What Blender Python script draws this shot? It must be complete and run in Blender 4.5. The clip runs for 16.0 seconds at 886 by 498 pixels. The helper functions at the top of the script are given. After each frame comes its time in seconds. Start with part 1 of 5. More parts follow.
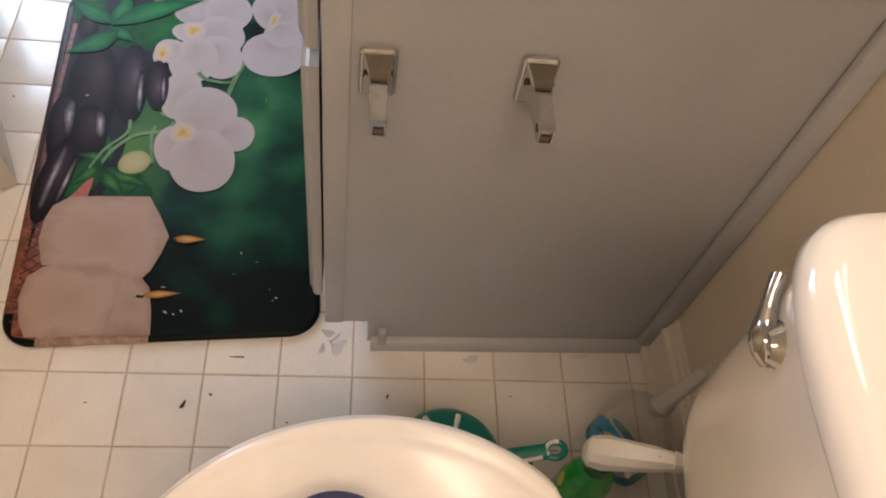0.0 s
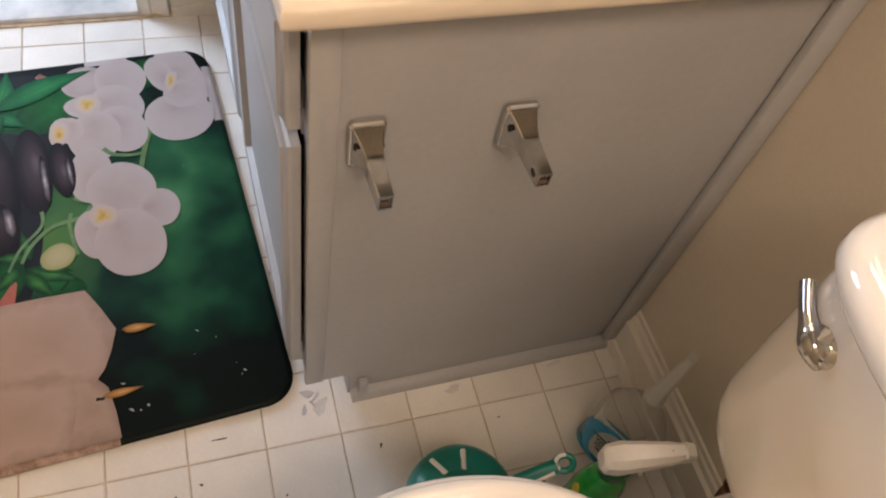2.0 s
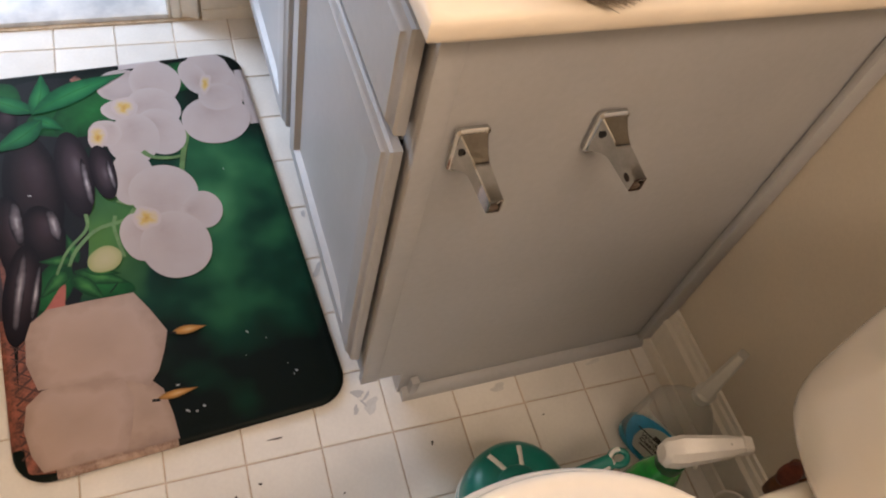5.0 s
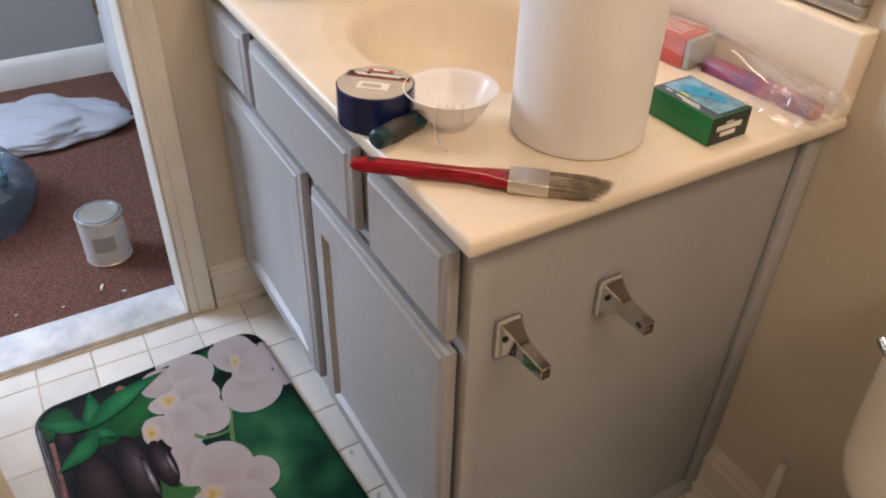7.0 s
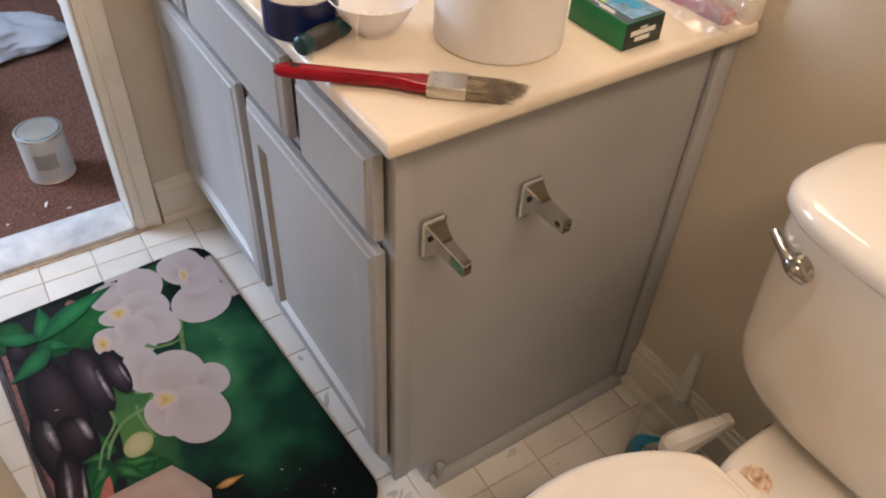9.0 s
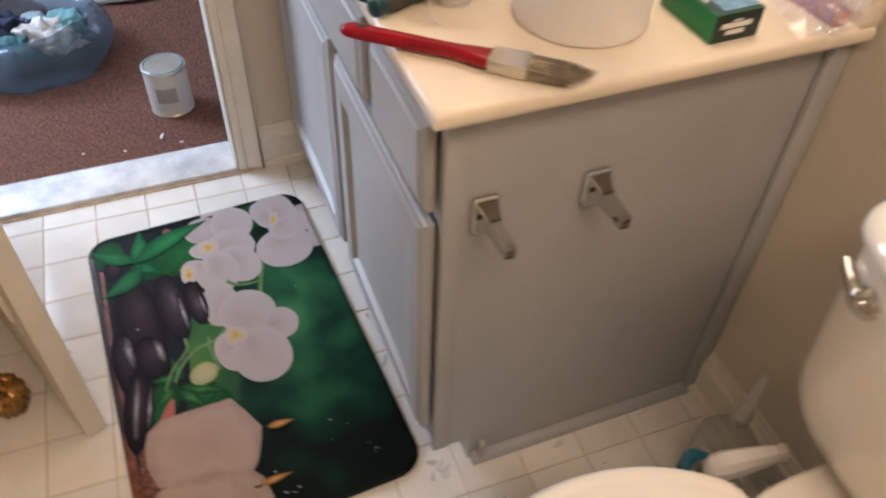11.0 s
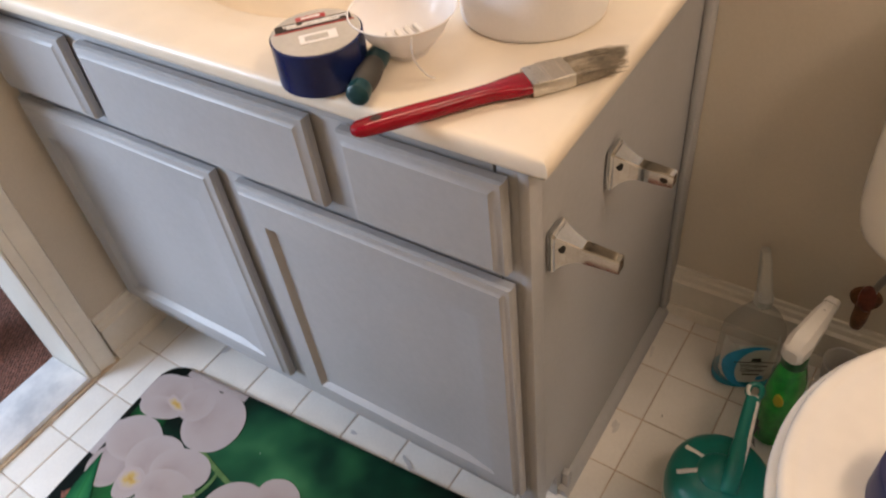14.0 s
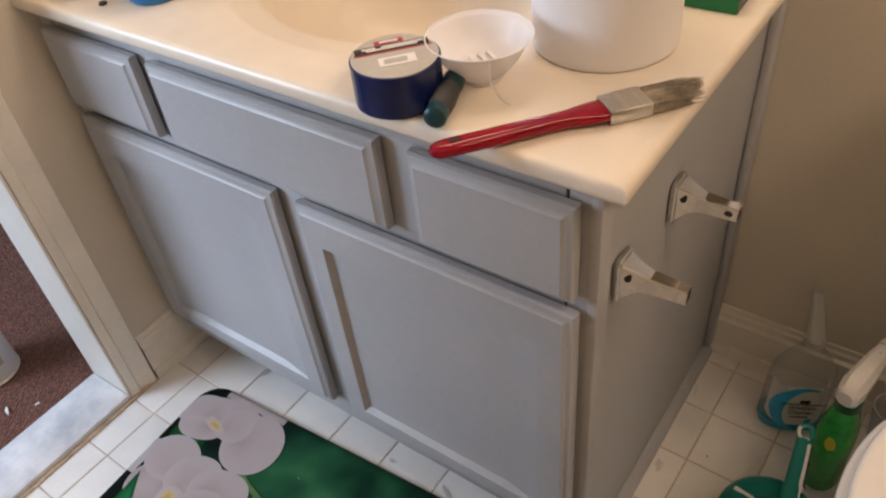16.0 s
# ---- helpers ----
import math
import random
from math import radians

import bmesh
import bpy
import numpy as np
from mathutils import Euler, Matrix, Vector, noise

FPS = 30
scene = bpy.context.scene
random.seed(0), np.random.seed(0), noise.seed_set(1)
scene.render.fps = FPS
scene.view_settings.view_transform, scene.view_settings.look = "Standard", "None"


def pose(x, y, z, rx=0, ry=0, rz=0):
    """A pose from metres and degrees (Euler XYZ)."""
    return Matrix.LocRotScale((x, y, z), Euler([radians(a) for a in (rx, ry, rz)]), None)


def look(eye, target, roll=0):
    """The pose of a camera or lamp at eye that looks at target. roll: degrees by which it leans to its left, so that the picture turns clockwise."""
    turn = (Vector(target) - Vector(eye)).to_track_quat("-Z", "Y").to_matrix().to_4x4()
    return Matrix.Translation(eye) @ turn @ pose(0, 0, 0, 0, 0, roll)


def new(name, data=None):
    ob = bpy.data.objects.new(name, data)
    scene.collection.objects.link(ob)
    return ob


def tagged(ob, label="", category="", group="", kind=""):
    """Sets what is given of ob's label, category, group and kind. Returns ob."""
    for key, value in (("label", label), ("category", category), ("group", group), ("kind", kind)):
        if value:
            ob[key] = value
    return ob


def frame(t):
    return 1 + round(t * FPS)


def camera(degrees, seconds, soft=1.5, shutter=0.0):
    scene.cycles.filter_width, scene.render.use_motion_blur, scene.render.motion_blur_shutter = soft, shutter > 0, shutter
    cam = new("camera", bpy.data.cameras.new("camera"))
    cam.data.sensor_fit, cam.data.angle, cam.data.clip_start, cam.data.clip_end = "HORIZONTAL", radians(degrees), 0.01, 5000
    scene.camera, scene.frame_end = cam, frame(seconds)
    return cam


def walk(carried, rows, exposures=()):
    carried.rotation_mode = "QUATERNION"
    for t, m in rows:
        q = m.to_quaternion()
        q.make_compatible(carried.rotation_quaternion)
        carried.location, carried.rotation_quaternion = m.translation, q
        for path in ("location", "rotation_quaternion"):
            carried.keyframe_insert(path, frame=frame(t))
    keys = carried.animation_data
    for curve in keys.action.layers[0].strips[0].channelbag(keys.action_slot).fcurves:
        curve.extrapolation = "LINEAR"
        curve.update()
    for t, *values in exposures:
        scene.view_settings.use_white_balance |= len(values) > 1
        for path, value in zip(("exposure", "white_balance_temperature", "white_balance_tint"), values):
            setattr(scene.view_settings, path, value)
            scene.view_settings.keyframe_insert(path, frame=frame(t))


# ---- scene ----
cam = camera(59.4, 16.0, soft=2.0, shutter=0.5)
PATH = [
    (0, (0.023, -0.511, 1.093), (0.279, 0.537, -0.591), 13.1),
    (0.5, (0.01, -0.505, 1.101), (0.275, 0.56, -0.572), 13.4),
    (1, (-0.045, -0.49, 1.12), (0.343, 0.592, -0.516), 14.3),
    (1.5, (-0.094, -0.455, 1.116), (0.413, 0.593, -0.51), 13.9),
    (2, (-0.092, -0.447, 1.107), (0.465, 0.548, -0.536), 15.3),
    (2.5, (-0.095, -0.453, 1.101), (0.456, 0.521, -0.557), 15.5),
    (3, (-0.097, -0.459, 1.101), (0.438, 0.512, -0.563), 15.1),
    (5.5, (-0.225, -0.421, 1.116), (0.428, 0.572, -0.493), 17.7),
    (6, (-0.211, -0.422, 1.129), (0.487, 0.639, -0.416), 10.9),
    (6.5, (-0.265, -0.449, 1.151), (0.525, 0.717, -0.268), 3.9),
    (7, (-0.347, -0.511, 1.188), (0.48, 0.846, -0.026), 1.8),
    (7.5, (-0.37, -0.556, 1.201), (0.496, 0.768, -0.024), 1.4),
    (8, (-0.364, -0.57, 1.197), (0.512, 0.657, -0.118), 2.4),
    (8.5, (-0.36, -0.562, 1.199), (0.518, 0.618, -0.156), 2.8),
    (10.8, (-0.209, -0.636, 1.2), (0.329, 0.672, -0.213), 4.4),
    (11, (-0.249, -0.596, 1.199), (0.292, 0.689, -0.235), 2.5),
    (11.5, (-0.366, -0.461, 1.193), (0.156, 0.75, -0.31), -4.3),
    (12, (-0.395, -0.429, 1.188), (0.191, 0.708, -0.35), -6.1),
    (12.5, (-0.411, -0.382, 1.172), (0.39, 0.628, -0.358), -8.4),
    (13, (-0.427, -0.334, 1.157), (0.494, 0.558, -0.378), -7.5),
    (13.5, (-0.446, -0.293, 1.167), (0.567, 0.595, -0.311), -8.9),
    (14, (-0.469, -0.262, 1.165), (0.643, 0.612, -0.249), -8.1),
    (14.5, (-0.482, -0.231, 1.167), (0.707, 0.663, -0.17), -8.3),
    (15, (-0.492, -0.226, 1.166), (0.722, 0.736, -0.099), -8.3),
    (15.5, (-0.5, -0.23, 1.166), (0.682, 0.738, -0.125), -7.7),
    (16, (-0.506, -0.226, 1.162), (0.639, 0.716, -0.18), -7.0),
]
walk(cam, [(t, look(eye, target, roll)) for t, eye, target, roll in PATH], [(0, -0.36), (1.5, -0.34), (3, -0.24), (5.5, -0.24), (6.4, -0.28), (7.0, -0.6), (7.5, -0.64), (8.5, -0.53), (11, -0.42), (11.5, -0.32), (12.5, -0.30), (13.5, -0.34), (14.2, -0.5), (15, -0.68), (16, -0.64)])

# ---- world and large lights ----
world = bpy.data.worlds.new("world")
scene.world = world
world.use_nodes = True
wn = world.node_tree
sky = wn.nodes.new("ShaderNodeTexSky")
sky.sky_type, sky.sun_disc = "NISHITA", False
sky.sun_elevation, sky.sun_rotation = radians(35), radians(200)
wn.links.new(sky.outputs[0], wn.nodes["Background"].inputs[0])
wn.nodes["Background"].inputs[1].default_value = 0.1


def area(name, eye, target, sx, sy, watts, colour):
    data = bpy.data.lights.new(name, "AREA")
    data.shape, data.size, data.size_y, data.energy, data.color = "RECTANGLE", sx, sy, watts, colour
    lamp = new(name, data)
    lamp.matrix_world = look(eye, target)
    return lamp


WARM, COOL = (1.0, 0.76, 0.575), (0.655, 0.78, 1.0)
area("vanity_light", (0.42, 0.43, 2.00), (0.05, 0.35, 0.75), 0.70, 0.14, 9.2, WARM)
area("bath_ceiling_light", (0.0, -1.18, 2.32), (0.10, -0.20, 0.5), 1.10, 0.40, 27.0, WARM)
area("bedroom_window_light", (-1.75, 2.30, 1.43), (-0.3, 0.7, 0.1), 1.15, 1.30, 142.0, COOL)


# ---- materials ----
def mat(name, col, rough=0.5, metal=0.0, var=0.08, scale=7.0, fine=140.0, bump=0.15, dist=0.001, trans=0.0, ior=1.45, coat=0.0, second=None, spec=0.5):
    m = bpy.data.materials.new(name)
    m.use_nodes = True
    t = m.node_tree
    b = t.nodes["Principled BSDF"]
    b.inputs["Roughness"].default_value = rough
    b.inputs["Metallic"].default_value = metal
    b.inputs["Transmission Weight"].default_value = trans
    b.inputs["IOR"].default_value = ior
    b.inputs["Coat Weight"].default_value = coat
    b.inputs["Specular IOR Level"].default_value = spec
    co = t.nodes.new("ShaderNodeTexCoord")
    big, small = t.nodes.new("ShaderNodeTexNoise"), t.nodes.new("ShaderNodeTexNoise")
    for n, s in ((big, scale), (small, fine)):
        n.inputs["Scale"].default_value = s
        n.inputs["Detail"].default_value = 5
        t.links.new(co.outputs["Object"], n.inputs["Vector"])
    add = t.nodes.new("ShaderNodeMath")
    add.operation = "MULTIPLY_ADD"
    add.inputs[1].default_value = 0.35
    t.links.new(small.outputs[0], add.inputs[0])
    mul = t.nodes.new("ShaderNodeMath")
    mul.operation = "MULTIPLY"
    mul.inputs[1].default_value = 0.65
    t.links.new(big.outputs[0], mul.inputs[0])
    t.links.new(mul.outputs[0], add.inputs[2])
    ramp = t.nodes.new("ShaderNodeValToRGB")
    lo = second or [c * (1 - var) for c in col]
    hi = [min(1, c * (1 + var * 0.6)) for c in col]
    ramp.color_ramp.elements[0].color, ramp.color_ramp.elements[0].position = (*lo, 1), 0.36
    ramp.color_ramp.elements[1].color, ramp.color_ramp.elements[1].position = (*hi, 1), 0.62
    t.links.new(add.outputs[0], ramp.inputs[0])
    t.links.new(ramp.outputs[0], b.inputs["Base Color"])
    rr = t.nodes.new("ShaderNodeMapRange")
    rr.inputs["To Min"].default_value, rr.inputs["To Max"].default_value = max(0, rough - 0.07), min(1, rough + 0.07)
    t.links.new(big.outputs[0], rr.inputs[0])
    t.links.new(rr.outputs[0], b.inputs["Roughness"])
    if bump:
        bn = t.nodes.new("ShaderNodeBump")
        bn.inputs["Strength"].default_value, bn.inputs["Distance"].default_value = bump, dist
        t.links.new(small.outputs[0], bn.inputs["Height"])
        t.links.new(bn.outputs[0], b.inputs["Normal"])
    return m


def vary_by_object(m, low, high):
    """Each piece a little lighter or darker than the next."""
    t = m.node_tree
    b = t.nodes["Principled BSDF"]
    old = b.inputs["Base Color"].links[0].from_socket
    info, rng = t.nodes.new("ShaderNodeObjectInfo"), t.nodes.new("ShaderNodeMapRange")
    rng.inputs["To Min"].default_value, rng.inputs["To Max"].default_value = low, high
    t.links.new(info.outputs["Random"], rng.inputs[0])
    sc = t.nodes.new("ShaderNodeVectorMath")
    sc.operation = "SCALE"
    t.links.new(old, sc.inputs[0])
    t.links.new(rng.outputs[0], sc.inputs["Scale"])
    t.links.new(sc.outputs[0], b.inputs["Base Color"])
    return m


M_WALL = mat("beige_wall_paint", (0.63, 0.57, 0.475), 0.6, var=0.05, scale=2.5, fine=220, bump=0.25, dist=0.0008)
M_WALLGREY = mat("grey_wall_paint", (0.33, 0.34, 0.355), 0.65, var=0.05, scale=2.5, fine=200, bump=0.2)
M_CEIL = mat("ceiling_paint", (0.78, 0.76, 0.72), 0.8, var=0.04, scale=3, fine=160, bump=0.3)
M_TRIM = mat("cream_trim_paint", (0.74, 0.70, 0.62), 0.38, var=0.06, scale=9, fine=90, bump=0.12)
M_TRIMWHITE = mat("white_trim_paint", (0.76, 0.77, 0.78), 0.4, var=0.05, scale=9, fine=90, bump=0.1)
M_VANITY = mat("grey_cabinet_paint", (0.385, 0.387, 0.392), 0.42, var=0.07, scale=5, fine=110, bump=0.22, dist=0.0006)
# near-black for painted shade in gaps and for dark reflections on the posts
M_DARK = mat("painted_dark", (0.02, 0.02, 0.02), 0.8, var=0.2, bump=0)
M_COUNTER = mat("cultured_marble", (0.78, 0.69, 0.56), 0.33, var=0.06, scale=5, fine=30, bump=0.02, coat=0.05)
M_PORC = mat("white_porcelain", (0.83, 0.79, 0.72), 0.09, var=0.03, scale=4, fine=20, bump=0.01, coat=0.5)
M_SEAT = mat("white_seat_plastic", (0.83, 0.77, 0.68), 0.17, var=0.04, scale=5, fine=40, bump=0.02)
M_CHROME = mat("worn_chrome", (0.55, 0.545, 0.53), 0.045, metal=1.0, var=0.12, scale=60, fine=300, bump=0.0)
M_TILE = vary_by_object(mat("white_floor_tile", (0.735, 0.71, 0.665), 0.2, var=0.06, scale=14, fine=180, bump=0.05), 0.93, 1.04)
M_GROUT = mat("beige_grout", (0.50, 0.40, 0.31), 0.9, var=0.35, scale=12, fine=300, bump=0.5)
M_CARPET = mat("brown_carpet", (0.265, 0.115, 0.078), 0.95, var=0.2, scale=90, fine=300, bump=0.0, second=(0.20, 0.086, 0.058))
ct = M_CARPET.node_tree
cv, cb, cc, cm, rot = (ct.nodes.new(k) for k in ("ShaderNodeTexVoronoi", "ShaderNodeBump", "ShaderNodeTexCoord", "ShaderNodeVectorMath", "ShaderNodeMapping"))
rot.inputs["Rotation"].default_value, rot.inputs["Scale"].default_value = (0, 0, radians(40)), (1.0, 1.7, 1.0)
cv.inputs["Scale"].default_value, cv.inputs["Randomness"].default_value = 125.0, 0.45
cb.inputs["Strength"].default_value, cb.inputs["Distance"].default_value, cb.invert = 1.0, 0.006, True
ct.links.new(cc.outputs["Object"], rot.inputs[0])
ct.links.new(rot.outputs[0], cv.inputs["Vector"])
ct.links.new(cv.outputs["Distance"], cb.inputs["Height"])
ct.links.new(cb.outputs[0], ct.nodes["Principled BSDF"].inputs["Normal"])
# base colour darkened between the loops, painting in the shade of the gaps
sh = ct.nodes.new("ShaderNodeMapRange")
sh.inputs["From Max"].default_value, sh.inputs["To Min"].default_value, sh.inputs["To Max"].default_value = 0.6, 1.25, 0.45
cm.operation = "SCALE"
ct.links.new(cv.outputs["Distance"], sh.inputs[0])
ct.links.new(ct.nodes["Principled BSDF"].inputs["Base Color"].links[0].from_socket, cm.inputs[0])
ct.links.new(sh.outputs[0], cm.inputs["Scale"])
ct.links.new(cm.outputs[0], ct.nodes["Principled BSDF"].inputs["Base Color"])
M_MARBLE = mat("veined_marble", (0.66, 0.665, 0.67), 0.3, var=0.25, scale=9, fine=38, bump=0.05, second=(0.46, 0.485, 0.52))


# ---- shapes ----
def part(name, bm, material, parent=None, label="", smooth=True, angle=40):
    me = bpy.data.meshes.new(name)
    bmesh.ops.recalc_face_normals(bm, faces=bm.faces[:])
    bm.to_mesh(me)
    bm.free()
    if smooth:
        me.polygons.foreach_set("use_smooth", [True] * len(me.polygons))
        me.set_sharp_from_angle(angle=radians(angle))
    me.materials.append(material)
    ob = new(name, me)
    ob.parent = parent
    if label:
        ob["label"] = label
    return ob


def thing(name, m, label, category, group="", kind=""):
    ob = new(name)
    ob.empty_display_size = 0.05
    ob.matrix_basis = m
    return tagged(ob, label, category, group, kind)


def box(lo, hi, bevel=0.0, seg=2, bm=None):
    bm = bm or bmesh.new()
    c = [(a + b) / 2 for a, b in zip(lo, hi)]
    s = [b - a for a, b in zip(lo, hi)]
    r = bmesh.ops.create_cube(bm, size=1, matrix=Matrix.LocRotScale(c, None, s))
    if bevel:
        edges = list({e for v in r["verts"] for e in v.link_edges})
        bmesh.ops.bevel(bm, geom=edges, offset=bevel, segments=seg, profile=0.5, affect="EDGES")
    return bm


def loft(rings, cap0=True, cap1=True, closed=True, bm=None):
    bm = bm or bmesh.new()
    rows = [[bm.verts.new(p) for p in ring] for ring in rings]
    n = len(rows[0])
    for a, b in zip(rows, rows[1:]):
        for i in range(n if closed else n - 1):
            j = (i + 1) % n
            bm.faces.new((a[i], a[j], b[j], b[i]))
    if cap0:
        bm.faces.new(rows[0][::-1])
    if cap1:
        bm.faces.new(rows[-1])
    return bm


def lathe(profile, n=40, centre=(0, 0, 0), sx=1.0, sy=1.0, cap0=True, cap1=True, bm=None):
    """profile: (radius, z) from one end to the other."""
    cx, cy, cz = centre
    return loft([[(cx + sx * r * math.cos(2 * math.pi * i / n), cy + sy * r * math.sin(2 * math.pi * i / n), cz + z) for i in range(n)] for r, z in profile], cap0, cap1, bm=bm)


def tube(points, radius, n=10, bm=None, flat=1.0):
    """A round bar along points; radius a number or one for each point."""
    pts = [Vector(p) for p in points]
    rad = radius if isinstance(radius, (list, tuple)) else [radius] * len(pts)
    rings, up = [], Vector((0, 0, 1))
    for i, p in enumerate(pts):
        d = (pts[min(i + 1, len(pts) - 1)] - pts[max(i - 1, 0)]).normalized()
        s = d.cross(up)
        s = s.normalized() if s.length > 1e-3 else Vector((1, 0, 0))
        u = s.cross(d).normalized()
        rings.append([p + s * rad[i] * math.cos(a) + u * rad[i] * flat * math.sin(a) for a in (2 * math.pi * k / n for k in range(n))])
    return loft(rings, bm=bm)


def smooth_path(points, steps=6):
    pts = [Vector(p) for p in points]
    pts = [pts[0]] + pts + [pts[-1]]
    out = []
    for a, b, c, d in zip(pts, pts[1:], pts[2:], pts[3:]):
        for k in range(steps):
            t = k / steps
            out.append(0.5 * ((2 * b) + (c - a) * t + (2 * a - 5 * b + 4 * c - d) * t * t + (3 * b - a - 3 * c + d) * t**3))
    return out + [pts[-1]]


def superellipse(cx, cy, z, a, b, n=48, power=2.0):
    out = []
    for i in range(n):
        c, s = math.cos(2 * math.pi * i / n), math.sin(2 * math.pi * i / n)
        out.append((cx + a * math.copysign(abs(c) ** (2 / power), c), cy + b * math.copysign(abs(s) ** (2 / power), s), z))
    return out


def panel_front(y0, y1, z0, z1, steps, bm=None):
    """A front that faces -x: rings of (inset at the sides, at the foot, at the head, x, extra inset at the near side)."""
    rings = []
    for s, f, h, x, *near in steps:
        a = y0 + s + (near[0] if near else 0.0)
        rings.append([(x, a, z0 + f), (x, y1 - s, z0 + f), (x, y1 - s, z1 - h), (x, a, z1 - h)])
    return loft(rings, bm=bm)


def structure(name, bm, material, label, category, smooth=True):
    return tagged(part(name, bm, material, None, label, smooth), label, category, kind="structure")


# ---- large structure ----
WALL_X, WALL_Y, WEST_X, SOUTH_Y, TOP = 0.520, 0.885, -1.05, -1.45, 2.40
DOOR_R, DOOR_L, DOOR_TOP = -0.156, -0.80, 2.03
BED_Y, BED_W, BED_E = 2.26, -2.80, 0.30
structure("wall_east", box((WALL_X, SOUTH_Y - 0.1, -0.02), (WALL_X + 0.1, WALL_Y, TOP)), M_WALL, "beige painted bathroom wall behind the toilet", "wall")
structure("wall_south", box((WEST_X - 0.1, SOUTH_Y - 0.1, -0.02), (WALL_X, SOUTH_Y, TOP)), M_WALL, "plain beige painted bathroom wall", "wall")
structure("wall_west", box((WEST_X - 0.1, SOUTH_Y, -0.02), (WEST_X, WALL_Y, TOP)), M_WALL, "plain beige painted bathroom wall beside the door", "wall")
bm = box((DOOR_R, WALL_Y, -0.02), (WALL_X + 0.1, WALL_Y + 0.1, TOP))
box((BED_W - 0.1, WALL_Y, -0.02), (DOOR_L, WALL_Y + 0.1, TOP), bm=bm)
box((DOOR_L, WALL_Y, DOOR_TOP), (DOOR_R, WALL_Y + 0.1, TOP), bm=bm)
structure("wall_north", bm, M_WALL, "beige painted wall with the doorway to the bedroom", "wall")
structure("ceiling", box((WEST_X - 0.1, SOUTH_Y - 0.1, TOP), (WALL_X + 0.1, WALL_Y + 0.1, TOP + 0.1)), M_CEIL, "white painted bathroom ceiling", "ceiling")

WIN = (-2.35, -1.15, 0.75, 2.10)
bm = box((BED_W - 0.1, BED_Y, -0.02), (WIN[0], BED_Y + 0.1, TOP))
box((WIN[1], BED_Y, -0.02), (BED_E + 0.1, BED_Y + 0.1, TOP), bm=bm)
box((WIN[0], BED_Y, -0.02), (WIN[1], BED_Y + 0.1, WIN[2]), bm=bm)
box((WIN[0], BED_Y, WIN[3]), (WIN[1], BED_Y + 0.1, TOP), bm=bm)
structure("wall_bedroom_north", bm, M_WALLGREY, "grey painted bedroom wall with a window opening", "wall")
structure("wall_bedroom_east", box((BED_E, WALL_Y + 0.1, -0.02), (BED_E + 0.1, BED_Y, TOP)), M_WALLGREY, "grey painted bedroom side wall", "wall")
structure("wall_bedroom_west", box((BED_W - 0.1, WALL_Y + 0.1, -0.02), (BED_W, BED_Y, TOP)), M_WALLGREY, "grey painted bedroom wall", "wall")
structure("ceiling_bedroom", box((BED_W - 0.1, WALL_Y + 0.1, TOP), (BED_E + 0.1, BED_Y + 0.1, TOP + 0.1)), M_CEIL, "white painted bedroom ceiling", "ceiling")
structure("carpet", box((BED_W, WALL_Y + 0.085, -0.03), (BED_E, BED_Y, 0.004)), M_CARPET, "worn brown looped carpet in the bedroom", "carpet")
structure("door_sill", box((DOOR_L - 0.02, 0.874, -0.01), (DOOR_R - 0.0065, 0.984, 0.013), 0.003), M_MARBLE, "grey-veined white marble door sill", "sill")

structure("trim_caulk", box((DOOR_L, 0.8655, -0.001), (DOOR_R + 0.07, 0.8735, 0.0035), 0.001), mat("tan_caulk", (0.55, 0.46, 0.35), 0.7, var=0.4, scale=30, bump=0.3, second=(0.42, 0.32, 0.21)), "tan caulk joint between the sill and the tiles", "caulk")


def profile_run(profile, a, b, out, bm=None):
    """A moulding: (depth, z) profile swept from a to b along the floor; out is the way it faces."""
    bm = bm or bmesh.new()
    a, b, out = Vector(a), Vector(b), Vector(out)
    return loft([[p + out * d + Vector((0, 0, z)) for d, z in profile] for p in (a, b)], bm=bm)


BASE = [(0, 0), (0.022, 0), (0.022, 0.009), (0.017, 0.020), (0.0125, 0.0205), (0.0125, 0.074), (0.0150, 0.076), (0.0150, 0.082), (0.0090, 0.086), (0.0080, 0.097), (0.0045, 0.100), (0.0040, 0.109), (0, 0.110)]
structure("baseboard_east", profile_run(BASE, (WALL_X, -0.002, 0), (WALL_X, SOUTH_Y, 0), (-1, 0, 0)), M_TRIM, "cream moulded baseboard with a shoe strip", "baseboard")
structure("baseboard_north", profile_run(BASE, (-0.098, WALL_Y, 0), (0.06, WALL_Y, 0), (0, -1, 0)), M_TRIM, "cream moulded baseboard beside the door casing", "baseboard")
BASEB = [(0, 0), (0.014, 0), (0.014, 0.075), (0.008, 0.092), (0, 0.10)]
structure("baseboard_bedroom", profile_run(BASEB, (BED_W, BED_Y, 0.004), (BED_E, BED_Y, 0.004), (0, -1, 0)), M_TRIMWHITE, "white painted bedroom baseboard", "baseboard")

# the door casing: a stepped board on each side and over the head
def casing_side(x0, sign):
    prof = [(0, 0), (0, 0.011), (0.006, 0.014), (0.020, 0.014), (0.024, 0.010), (0.044, 0.015), (0.056, 0.019), (0.062, 0.019), (0.066, 0.012), (0.066, 0)]
    return loft([[(x0 + sign * 0.82 * d, WALL_Y - h, z) for d, h in prof] for z in (0.0, DOOR_TOP + 0.06)])


